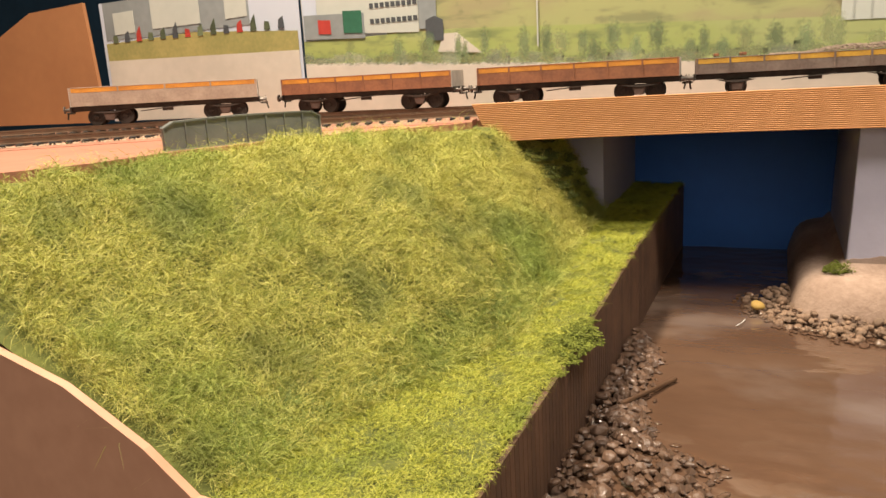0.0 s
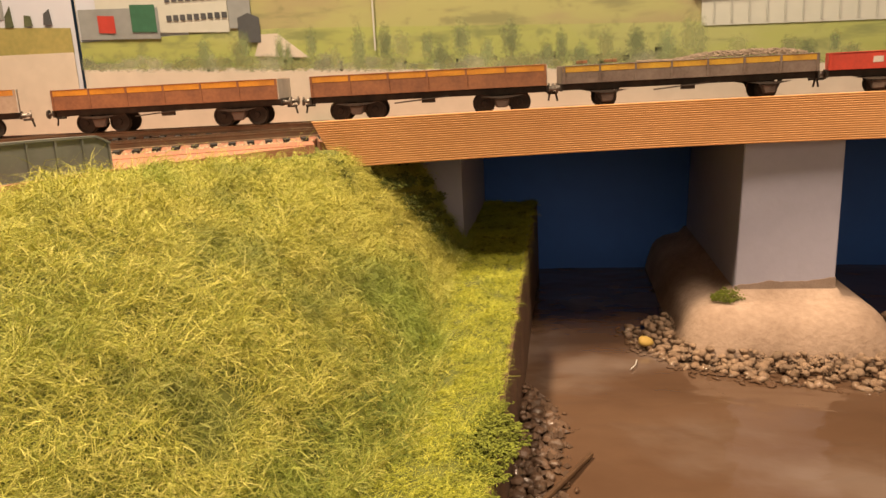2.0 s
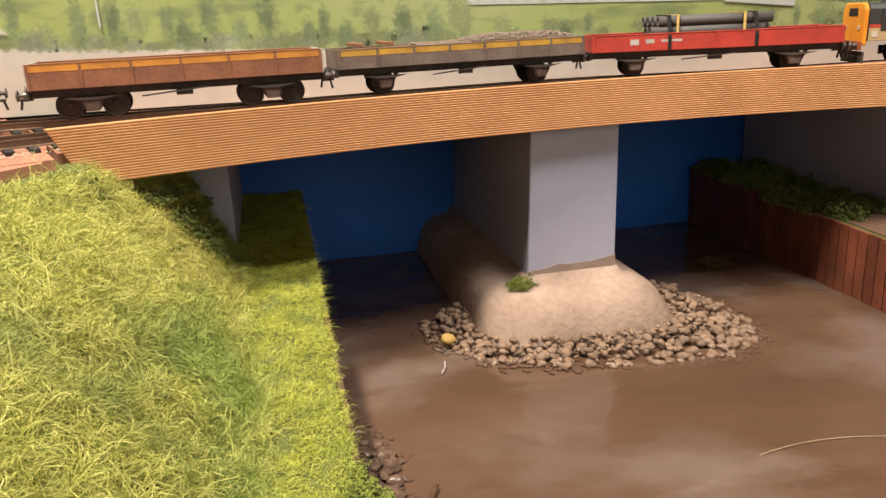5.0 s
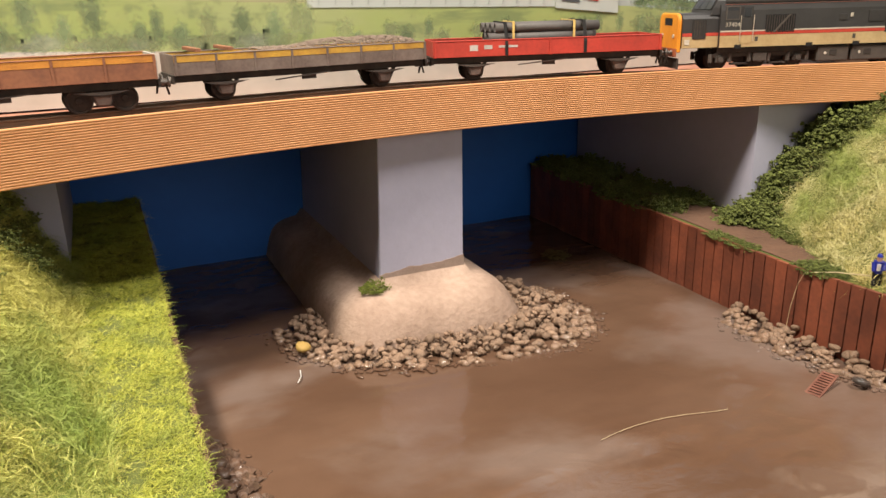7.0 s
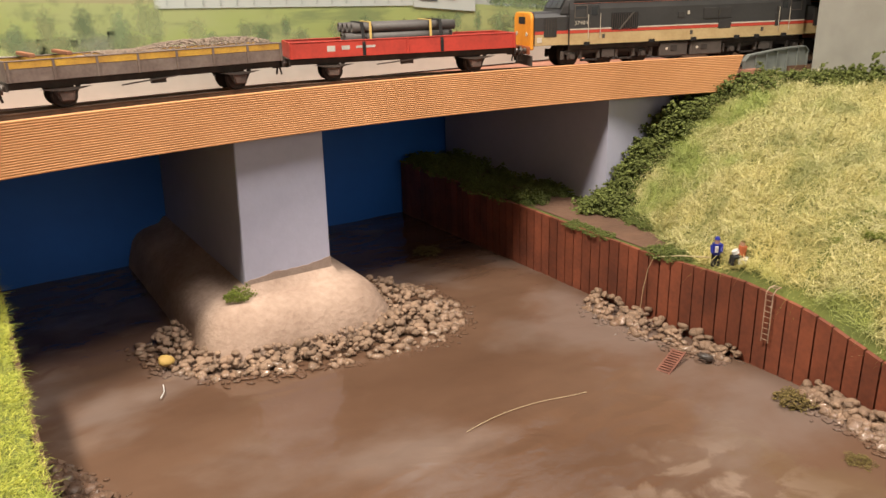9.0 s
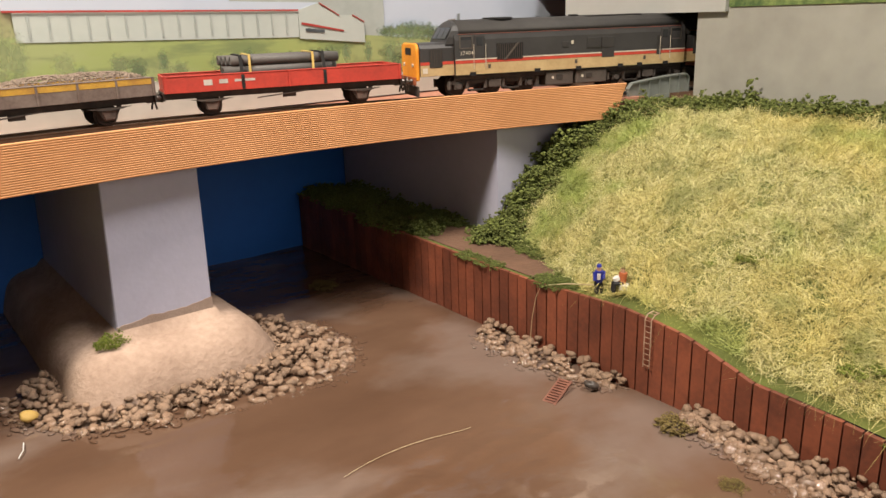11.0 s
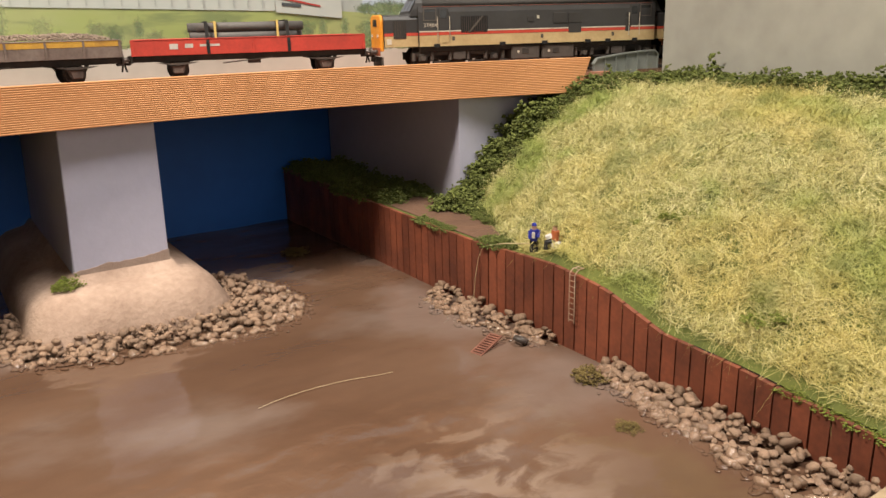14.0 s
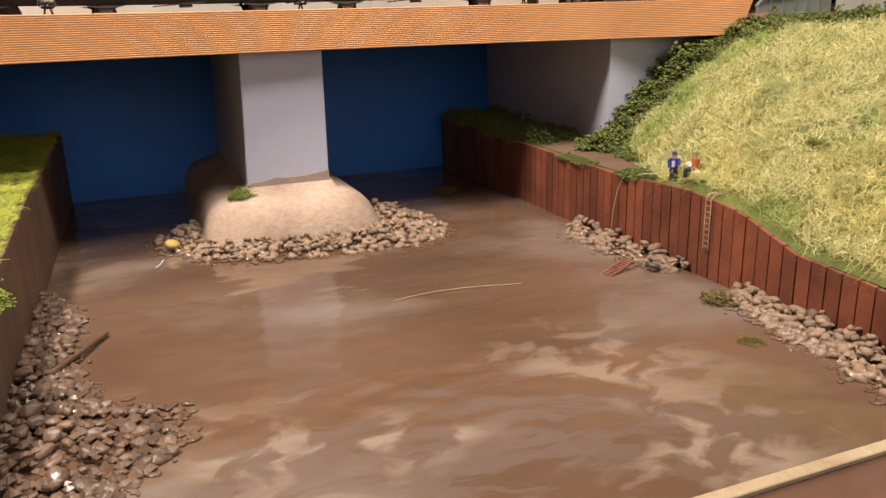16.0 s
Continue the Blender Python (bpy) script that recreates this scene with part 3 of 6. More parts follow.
for i in range(96):
    x = -0.395 + 0.72 * i / 95 + rng.uniform(-0.004, 0.004)
    near = x < 0.02
    printed_tree(x, wash_top(x) - 0.001, rng.uniform(0.005, 0.011), rng.uniform(0.005, 0.011) * (1.2 if near else 0.6), 5.3 + 0.01 * i, SOFT_GREY if near and rng.random() < 0.55 else SOFT_BRUSH)
for i in range(40):
    x = -0.300 + 0.60 * i / 39 + rng.uniform(-0.006, 0.006)
    near = x < 0.05
    printed_tree(x, wash_top(x) + rng.uniform(0.0, 0.008), rng.uniform(0.003, 0.0065), rng.uniform(0.016, 0.030) * (1.0 if near else 0.55), 6.4 + 0.01 * i, SOFT_TREE if rng.random() < 0.6 else SOFT_BRUSH)
for i in range(34):
    x = 0.288 + i * 0.0056
    printed_tree(x, 0.1745 - 0.085 * (x - 0.288), 0.0085, rng.uniform(0.008, 0.0135), 4.0 + 0.01 * i, SOFT_TREE)
    printed_tree(x, 0.1600 - 0.10 * (x - 0.288), 0.009, rng.uniform(0.006, 0.012), 4.5 + 0.01 * i, SOFT_BRUSH)

left_picture = thing("side_picture", "photographic print of an industrial shed and dry grass", "backdrop", "structure")
LB = 0.606
sheet("print_sheet", [(-0.640, 0.131), (-0.4005, 0.131), (-0.4005, 0.252), (-0.640, 0.249)], PRINT_SKY, left_picture, 0, LB)
sheet("printed_shed", [(-0.635, 0.212), (-0.455, 0.215), (-0.455, 0.251), (-0.635, 0.249)], PRINT_GREY, left_picture, 1, LB)
for x0, x1, z0, z1 in ((-0.622, -0.595, 0.217, 0.238), (-0.572, -0.512, 0.2195, 0.247), (-0.482, -0.457, 0.222, 0.2495)):
    sheet("printed_panel", [(x0, z0), (x1, z0 + 0.001), (x1, z1 + 0.001), (x0, z1)], PRINT_WHITE, left_picture, 2, LB)
sheet("printed_grass", [(-0.635, 0.19), (-0.403, 0.188), (-0.403, 0.206), (-0.52, 0.213), (-0.635, 0.209)], PRINT_GRASS, left_picture, 2.5, LB)
sheet("printed_wash", [(-0.635, 0.1315), (-0.403, 0.1315), (-0.403, 0.189), (-0.635, 0.192)], PAPER_GREY, left_picture, 3, LB)
for i in range(14):
    x = -0.625 + i * 0.0155
    sheet("printed_clutter", [(x, 0.209), (x + 0.007, 0.209), (x + 0.006, 0.216 + 0.004 * (i % 3)), (x + 0.001, 0.217)], (PRINT_TREE, PRINT_DARK, PRINT_RED, PRINT_TREE)[i % 4], left_picture, 3.5, LB)
solid("brown_board", prism([(-0.90, 0.131), (-0.636, 0.131), (-0.6455, 0.2495), (-0.722, 0.2455), (-0.80, 0.213), (-0.90, 0.165)], "y", 0.590, 0.594), BROWN_CARD,
      "bare brown card board at the end of the layout", "board", "structure")
solid("table_left", box(-1.1, -0.3005, 0.1566, 1.0, 0.05, 0.0995), BROWN_BOARD, "brown baseboard under the left end", "baseboard", "structure")

PRINT_WOOD = mat("printed_wood", (0.30, 0.38, 0.12), 0.5, scale=60, dark=(0.06, 0.11, 0.035))
wall_trees = thing("wall_picture", "strip of printed green trees above the grey wall", "backdrop", "structure")
part("printed_hedge", box(0.4415, 0.4424, 0.08, 0.418, 0.1885, 0.30), PRINT_WOOD, wall_trees)

# ---- sheet pile walls ----
def pile_wall(name, label, x_face, depth, y0, y1, width, top, material, side):
    holder = thing(name, label, "river wall", "structure")
    n = round((y1 - y0) / width)
    w = (y1 - y0) / n
    rr = random.Random(3)
    for i in range(n):
        y = y0 + (i + 0.5) * w
        low, high = top(y - 0.45 * w) - 0.0002, top(y + 0.45 * w) - 0.0002
        x0, x1 = sorted((x_face, x_face + side * depth))
        outline = [(y - 0.455 * w, -0.006), (y + 0.455 * w, -0.006), (y + 0.455 * w, high + rr.uniform(-0.0002, 0.0002)), (y - 0.455 * w, low + rr.uniform(-0.0002, 0.0002))]
        part("pile", prism(outline, "x", x0 + rr.uniform(-0.00015, 0.00015), x1), material, holder)
    return holder


pile_wall("river_wall_right", "rust-brown sheet pile river wall of upright planks", 0.2425, 0.0024, 0.10, 0.69, 0.0080, lambda y: table(y, WALL_R) + 0.0008, RUST, 1)
solid("wall_backing_right", prism([(0.10, -0.006), (0.69, -0.006)] + [(y, z - 0.0015) for y, z in WALL_R[::-1] if y <= 0.69], "x", 0.2452, 0.2475), BLACK, "dark backing behind the river wall", "river wall", "structure")
pile_wall("river_wall_left", "dull brown ribbed sheet pile river wall", -0.0755, -0.0024, 0.157, 0.69, 0.0046, lambda y: table(y, BASE_L) - 0.0004, RUST_DARK, 1)
solid("wall_backing_left", prism([(0.157, -0.006), (0.69, -0.006)] + [(y, z - 0.002) for y, z in BASE_L[::-1] if 0.157 < y <= 0.69] + [(0.157, 0.035)], "x", -0.0800, -0.0776), BLACK, "dark backing behind the river wall", "river wall", "structure")

# ---- stones ----
STONE = mat("river_stone", (0.315, 0.21, 0.14), 0.7, scale=130, dark=(0.20, 0.13, 0.086), bump=0.4, bump_scale=900, spread=0.28)
WET = mat("wet_river_stone", (0.27, 0.178, 0.12), 0.15, scale=130, dark=(0.185, 0.12, 0.082), bump=0.3, bump_scale=900, spread=0.25, coat=0.45)
YELLOW_STONE = mat("yellow_stone", (0.55, 0.36, 0.10), 0.7, scale=90)


def angular_stone(seed, material):
    rr = random.Random(seed)
    bm = bmesh.new()
    bmesh.ops.create_icosphere(bm, subdivisions=1, radius=0.5)
    sx, sy, sz = rr.uniform(0.9, 1.3), rr.uniform(0.7, 1.0), rr.uniform(0.6, 0.85)
    for v in bm.verts:
        v.co = Vector((v.co.x * sx, v.co.y * sy, v.co.z * sz)) * rr.uniform(0.80, 1.16)
    bmesh.ops.bevel(bm, geom=bm.edges[:], offset=0.055, segments=1, affect="EDGES")
    return mesh_from("stone", bm, material)


def stone_mesh(seed, material):
    rr = random.Random(seed)
    bm = bmesh.new()
    bmesh.ops.create_icosphere(bm, subdivisions=2, radius=0.5)
    off = Vector((rr.random() * 50, rr.random() * 50, rr.random() * 50))
    sx, sy, sz = rr.uniform(0.85, 1.25), rr.uniform(0.75, 1.0), rr.uniform(0.55, 0.85)
    for v in bm.verts:
        d = 1 + 0.42 * noise.noise(v.co * 1.9 + off) + 0.12 * noise.noise(v.co * 5 + off)
        v.co = Vector((v.co.x * sx, v.co.y * sy, v.co.z * sz)) * d
    return mesh_from("stone", bm, material, True)


DRY_MESH = [stone_mesh(i, STONE) for i in range(9)]
WET_MESH = [stone_mesh(20 + i, WET) for i in range(9)]
DARK_WET = mat("dark_wet_rock", (0.165, 0.10, 0.066), 0.35, scale=130, dark=(0.088, 0.053, 0.036), bump=0.2, bump_scale=900, spread=0.3, coat=0.25)
ROCK_MESH = [angular_stone(40 + i, DARK_WET) for i in range(12)]


def stone_at(holder, x, y, z, size, rr, wet, rocks):
    ob = new("stone", rr.choice(ROCK_MESH if rocks else WET_MESH if wet else DRY_MESH))
    ob.parent = holder
    ob.matrix_basis = Matrix.LocRotScale((x, y, z), Euler((rr.uniform(-0.5, 0.5), rr.uniform(-0.5, 0.5), rr.uniform(0, 6.3))), (size, size, size * rr.uniform(0.8, 1.1)))


def lerp_line(line, s):
    s = s * (len(line) - 1)
    i = min(int(s), len(line) - 2)
    return Vector(line[i]).lerp(Vector(line[i + 1]), s - i)


def stone_bank(name, label, inner, outer, n, size, height, seed, rocks=False):
    """Stones heaped between two lines: high at the inner one, awash at the outer one."""
    holder = thing(name, label, "stones")
    rr = random.Random(seed)
    for i in range(n):
        s, d = rr.random(), rr.random() ** 0.9
        p = lerp_line(inner, s).lerp(lerp_line(outer, s), d)
        k = size * rr.uniform(0.6, 1.35) * (0.75 if rr.random() < 0.25 else 1)
        z = height * (1 - d) ** 1.2 * rr.uniform(0.4, 1.1) + 0.0004
        stone_at(holder, p.x, p.y, z, k, rr, z < 0.0022, rocks)
    return holder


def gravel_bank(name, label, inner, outer, n, size, height, seed, material):
    rr = random.Random(seed)
    bm = bmesh.new()
    for i in range(n):
        s, d = rr.random(), rr.random()
        p = lerp_line(inner, s).lerp(lerp_line(outer, s), d)
        k = size * rr.uniform(0.5, 1.4)
        c = Vector((p.x, p.y, height * (1 - d) * rr.uniform(0.5, 1) + k * 0.2))
        vs = [bm.verts.new(c + Vector((rr.uniform(0.5, 1) * dx, rr.uniform(0.5, 1) * dy, rr.uniform(0.4, 0.8) * dz)) * k) for dx, dy, dz in ((1, 0, 0), (0, 1, 0), (-1, 0, 0), (0, -1, 0), (0, 0, 1), (0, 0, -1))]
        for a, b in ((0, 1), (1, 2), (2, 3), (3, 0)):
            bm.faces.new((vs[a], vs[b], vs[4]))
            bm.faces.new((vs[b], vs[a], vs[5]))
    return solid(name, bm, material, label, "gravel", "stuff")


PIER_IN = [(0.006, 0.552), (0.010, 0.515), (0.022, 0.489), (0.055, 0.482), (0.085, 0.482), (0.112, 0.484), (0.124, 0.497), (0.129, 0.520), (0.130, 0.552)]
PIER_OUT = [(-0.018, 0.540), (-0.016, 0.508), (0.008, 0.478), (0.045, 0.462), (0.088, 0.448), (0.128, 0.446), (0.154, 0.462), (0.165, 0.488), (0.162, 0.528)]
stone_bank("pier_stones", "heap of rounded brown stones beside the pier foot", PIER_IN[:5], PIER_OUT[:5], 300, 0.0045, 0.0085, 11)
stone_bank("pier_stones", "broad heap of rounded brown stones round the pier foot", PIER_IN[4:], PIER_OUT[4:], 300, 0.0050, 0.0090, 17)
gravel_bank("pier_gravel", "fine grey gravel between the stones", [(x * 0.96 + 0.003, y + 0.004) for x, y in PIER_IN], [(0.6 * a[0] + 0.4 * b[0], 0.6 * a[1] + 0.4 * b[1]) for a, b in zip(PIER_IN, PIER_OUT)], 1500, 0.0016, 0.0075, 5, STONE)
y_stone = solid("yellow_stone", tube((0, 0, 0), (0, 0, 0.001), 0.001), YELLOW_STONE, "single yellow stone at the pier foot", "stone")
y_stone.data = stone_mesh(3, YELLOW_STONE)
y_stone.matrix_world = Matrix.LocRotScale((-0.0089, 0.5056, 0.0052), Euler((0.3, 0.2, 0.4)), (0.0085, 0.0085, 0.0085))

stone_bank("wall_stones", "row of wet brown stones at the foot of the rust-brown wall", [(0.242, 0.446), (0.242, 0.40), (0.242, 0.335)], [(0.224, 0.438), (0.219, 0.387), (0.236, 0.336)], 230, 0.0047, 0.007, 12)
stone_bank("shore_stones", "drift of wet brown stones along the rust-brown wall", [(0.242, 0.30), (0.242, 0.24), (0.242, 0.158)], [(0.232, 0.298), (0.2195, 0.243), (0.207, 0.160)], 295, 0.0050, 0.007, 13)
gravel_bank("shore_gravel", "small stones filling the gaps along the river wall", [(0.242, 0.30), (0.242, 0.24), (0.242, 0.158)], [(0.233, 0.298), (0.222, 0.243), (0.210, 0.160)], 500, 0.0022, 0.003, 8, STONE)
LEFT_IN = [(-0.075, 0.448), (-0.075, 0.40), (-0.075, 0.35), (-0.075, 0.31), (-0.075, 0.285), (-0.075, 0.26), (-0.075, 0.22), (-0.075, 0.16)]
LEFT_OUT = [(-0.072, 0.440), (-0.056, 0.405), (-0.058, 0.345), (-0.046, 0.306), (-0.020, 0.294), (-0.018, 0.268), (-0.042, 0.242), (-0.046, 0.16)]
stone_bank("bank_stones", "heap of angular wet brown stones below the ribbed river wall", LEFT_IN, LEFT_OUT, 300, 0.0066, 0.0075, 14, True)
gravel_bank("bank_gravel", "small wet stones among the larger ones", LEFT_IN, [(x + 0.004, y) for x, y in LEFT_OUT], 900, 0.0024, 0.005, 6, DARK_WET)


def wet_specks():
    """Small glassy beads and ridges of resin where the river laps at the stones."""
    rr = random.Random(31)
    bm = bmesh.new()
    for line, n in ((PIER_OUT, 300), ([(0.224, 0.438), (0.219, 0.387), (0.236, 0.336)], 110), ([(0.232, 0.298), (0.2195, 0.243), (0.207, 0.160)], 150), (LEFT_OUT, 170)):
        for i in range(n):
            p = lerp_line(line, rr.random())
            c = Vector((p.x + rr.gauss(0, 0.0032), p.y + rr.gauss(0, 0.0032), 0.0003))
            made = bmesh.new()
            bmesh.ops.create_icosphere(made, subdivisions=2, radius=1)
            bmesh.ops.transform(made, matrix=Matrix.LocRotScale(c, Euler((0, 0, rr.random() * 3)), (rr.uniform(0.0008, 0.0030), rr.uniform(0.0006, 0.0016), rr.uniform(0.0003, 0.0008))), verts=made.verts)
            join(bm, made)
    return bm


solid("water_ripples", wet_specks(), WATER, "glossy ripples of muddy resin lapping at the stones", "ripples", "stuff", smooth=True)

# ---- tracks ----
RAIL = mat("rail_steel", (0.20, 0.13, 0.085), 0.4, 0.6, scale=120)
SLEEPER = mat("black_sleeper", (0.022, 0.019, 0.017), 0.8, scale=150, spread=0.3)


def track(name, label, radius, a0, a1, pitch=0.0093):
    holder = thing(name, label, "railway track", "structure")
    steps = spread_out(a0, a1, 90)
    zb = Z_BOARD
    for side in (-1, 1):
        c = side * 0.00825
        part("rail", sweep([(c - 0.0010, zb + 0.0018), (c - 0.0010, zb + 0.0022), (c - 0.0003, zb + 0.0026), (c - 0.0003, zb + 0.0044), (c - 0.0006, zb + 0.0048), (c - 0.0006, zb + 0.0055),
                            (c + 0.0006, zb + 0.0055), (c + 0.0006, zb + 0.0048), (c + 0.0003, zb + 0.0044), (c + 0.0003, zb + 0.0026), (c + 0.0010, zb + 0.0022), (c + 0.0010, zb + 0.0018)], steps, radius), RAIL, holder)
    me = mesh_from("sleeper", box(-0.0018, 0.0018, -0.0165, 0.0165, 0.0, 0.0020, 0.0003), SLEEPER)
    a = a0
    while a < a1:
        r = radius(a) if callable(radius) else radius
        ob = new("sleeper", me)
        ob.parent = holder
        p = arc(r, a, zb - 0.0001)
        ob.matrix_basis = Matrix.Translation(p) @ Matrix.Rotation(-a, 4, "Z")
        a += pitch / r
    return holder


track("track_front", "empty railway track on black sleepers joining the train's track", R_FRONT, -0.92, 0.02)
track("track_rear", "railway track on black sleepers carrying the train", rear_radius, -0.92, 0.60)

BALLAST = mat("pale_ballast", (0.50, 0.38, 0.27), 0.9, scale=200, spread=0.4)


def loose_ballast():
    rr = random.Random(4)
    bm = bmesh.new()
    for i in range(3200):
        a = rr.uniform(-0.75, -0.30) if i % 5 else rr.uniform(-0.36, 0.36)
        r = R_FRONT + rr.choice((-0.019, 0.019, rr.uniform(-0.014, 0.05))) + rr.gauss(0, 0.0025)
        if r < R_FASCIA + 0.004:
            continue
        p = arc(r, a, Z_BOARD + 0.0003)
        k = rr.uniform(0.0005, 0.0011)
        vs = [bm.verts.new(p + Vector((dx * rr.uniform(0.6, 1), dy * rr.uniform(0.6, 1), dz)) * k) for dx, dy, dz in ((1, 0, 0), (0, 1, 0), (-1, 0, 0), (0, -1, 0), (0, 0, 0.9))]
        for i0, i1 in ((0, 1), (1, 2), (2, 3), (3, 0)):
            bm.faces.new((vs[i0], vs[i1], vs[4]))
    return bm


solid("ballast", loose_ballast(), BALLAST, "scattered pale ballast grains beside the tracks", "ballast", "stuff")

# ---- plate girders ----
def girder(name, p, q, h, label, rise=0.0, n_rib=8, climb=0.0):
    d = (Vector(q) - Vector(p))
    length = d.length
    m = Matrix.Translation(p) @ Matrix.Rotation(math.atan2(d.y, d.x), 4, "Z")
    holder = thing(name, label, "bridge girder", m=m)
    top = []
    for i in range(17):
        u = i / 16
        corner = 1 - max(0, 1 - u / 0.06) ** 2 * 0.22 - max(0, (u - 0.94) / 0.06) ** 2 * 0.22
        top.append((u * length, h * (corner * (1 - rise) + rise * math.sin(math.pi * min(1, 0.12 + 0.76 * u))) + climb * math.sin(math.pi / 2 * u)))
    part("plate", prism([(0, 0)] + top + [(length, 0)], "y", 0.0006, 0.0016), GIRDER, holder)
    bm = prism(top + [(x, z + 0.0009) for x, z in top[::-1]], "y", -0.0010, 0.0030)
    part("top_flange", bm, GIRDER, holder)
    part("bottom_flange", box(0, length, -0.0010, 0.0030, -0.0004, 0.0006, 0.0002), GIRDER, holder)
    for i in range(n_rib + 1):
        x = 0.0006 + (length - 0.0012) * i / n_rib
        z = float(np.interp(x, [t[0] for t in top], [t[1] for t in top]))
        part("stiffener", box(x - 0.0004, x + 0.0004, -0.0006, 0.0006, 0.0006, z), GIRDER, holder)
    return holder


girder("plate_girder", (-0.271, 0.284, 0.1295), (-0.2345, 0.3665, 0.1295), 0.0140, "grey plastic plate girder parapet on the grass bank", 0.12)
girder("plate_girder", (0.3880, 0.4585, 0.1225), (0.4420, 0.4462, 0.1225), 0.0155, "grey plastic plate girder parapet at the tunnel mouth", 0.0, 6, 0.0045)
solid("end_fillet", box(0.383, 0.3870, 0.459, 0.4635, 0.117, 0.131), EARTH, "dark end of the bridge deck", "deck end", "structure")

# ---- wing wall at the tunnel ----
MOSS = mat("yellow_moss", (0.30, 0.27, 0.05), 0.95, scale=150, dark=(0.15, 0.15, 0.03), bump=1.0)


def wing_wall():
    holder = thing("wing_wall", "dark stone wing wall rising to the tunnel, mossy on top", "stone wall", "structure")
    top = [(0.381, 0.1480), (0.397, 0.1490), (0.406, 0.1530), (0.418, 0.163), (0.4375, 0.180), (0.4375, 0.1852)]
    def path(x):
        return 0.558 + 0.022 * ((0.4375 - x) / 0.057) ** 1.2
    xs = spread_out(0.381, 0.4375, 14)
    bm = bmesh.new()
    rows = []
    for x in xs:
        zt = table(x, top[:5])
        y = path(x)
        rows.append([bm.verts.new(c) for c in ((x, y, 0.1285), (x, y, zt), (x, y + 0.004, zt), (x, y + 0.004, 0.1285))])
    for a, b in zip(rows, rows[1:]):
        for i in range(4):
            bm.faces.new((a[i], b[i], b[(i + 1) % 4], a[(i + 1) % 4]))
    bm.faces.new(rows[0])
    bm.faces.new(rows[-1][::-1])
    bmesh.ops.recalc_face_normals(bm, faces=bm.faces)
    part("wall_face", bm, STONE_WALL, holder)
    me = mesh_from("stone_block", box(-0.0026, 0.0026, -0.0005, 0.0, -0.0011, 0.0011, 0.0003), mat("dark_stone_block", (0.075, 0.068, 0.066), 0.9, scale=90, dark=(0.035, 0.032, 0.033), spread=0.4))
    for r in range(22):
        z = 0.1300 + r * 0.0026
        x = 0.3842 + (0.0029 if r % 2 else 0)
        while x < 0.436:
            if z + 0.001 < table(x, top[:5]):
                ob = new("stone_block", me)
                ob.parent = holder
                slope = (path(x + 0.001) - path(x - 0.001)) / 0.002
                ob.matrix_basis = Matrix.Translation((x, path(x) + 0.0001, z)) @ Matrix.Rotation(math.atan(slope), 4, "Z")
            x += 0.0058
    rr = random.Random(2)
    bm = bmesh.new()
    for i in range(260):
        x = rr.uniform(0.396, 0.4365)
        c = Vector((x, path(x) + rr.uniform(-0.0002, 0.0042), table(x, top[:5]) + rr.uniform(-0.0004, 0.0007)))
        made = bmesh.new()
        bmesh.ops.create_icosphere(made, subdivisions=1, radius=rr.uniform(0.0004, 0.001), matrix=Matrix.Translation(c))
        join(bm, made)
    part("moss", bm, MOSS, holder, "yellow-green moss")


wing_wall()

# ---- bushes ----
LEAF = mat("dark_foam_foliage", (0.155, 0.18, 0.042), 0.95, scale=400, dark=(0.075, 0.092, 0.020), spread=0.35)
LEAF_BRIGHT = mat("bright_foam_foliage", (0.20, 0.23, 0.035), 0.95, scale=220, dark=(0.11, 0.14, 0.02), spread=0.35)
LEAF_BROWN = mat("brown_weed", (0.20, 0.145, 0.045), 0.95, scale=220, dark=(0.11, 0.08, 0.025), spread=0.35)


def bush_mesh(seed, material, n=150, grain=0.10):
    """Crumbs of foam in an uneven dome one unit wide."""
    rr = random.Random(seed)
    verts, faces = [], []
    off = Vector((seed * 3.1, seed * 1.7, 0))
    ico = bmesh.new()
    bmesh.ops.create_cone(ico, cap_ends=False, segments=4, radius1=1, radius2=0, depth=1.0)
    bmesh.ops.create_cone(ico, cap_ends=False, segments=4, radius1=0, radius2=1, depth=1.0, matrix=Matrix.Translation((0, 0, -1.0)))
    iv, jf = [v.co.copy() for v in ico.verts], [[v.index for v in f.verts] for f in ico.faces]
    ico.free()
    for i in range(n):
        d = Vector((rr.gauss(0, 1), rr.gauss(0, 1), abs(rr.gauss(0, 0.8)))).normalized()
        r = (0.5 + 0.35 * noise.noise(d * 2.2 + off)) * rr.uniform(0.55, 1.0)
        c = Vector((d.x * r, d.y * r, d.z * r * 0.9))
        k = grain * rr.uniform(0.5, 1.3)
        q = Euler((rr.random() * 6, rr.random() * 6, rr.random() * 6)).to_matrix()
        base = len(verts)
        verts += [tuple(c + q @ (v * k * rr.uniform(0.55, 1.2))) for v in iv]
        faces += [[base + a for a in f] for f in jf]
    me = bpy.data.meshes.new("bush")
    me.from_pydata(verts, [], faces)
    me.materials.append(material)
    return me


BUSH = [bush_mesh(i, LEAF, 820, 0.041) for i in range(6)]
BUSH_BRIGHT = [bush_mesh(10 + i, LEAF_BRIGHT, 700, 0.040) for i in range(3)]
BUSH_BROWN = [bush_mesh(20 + i, LEAF_BROWN, 800, 0.036) for i in range(2)]
rng = random.Random(21)


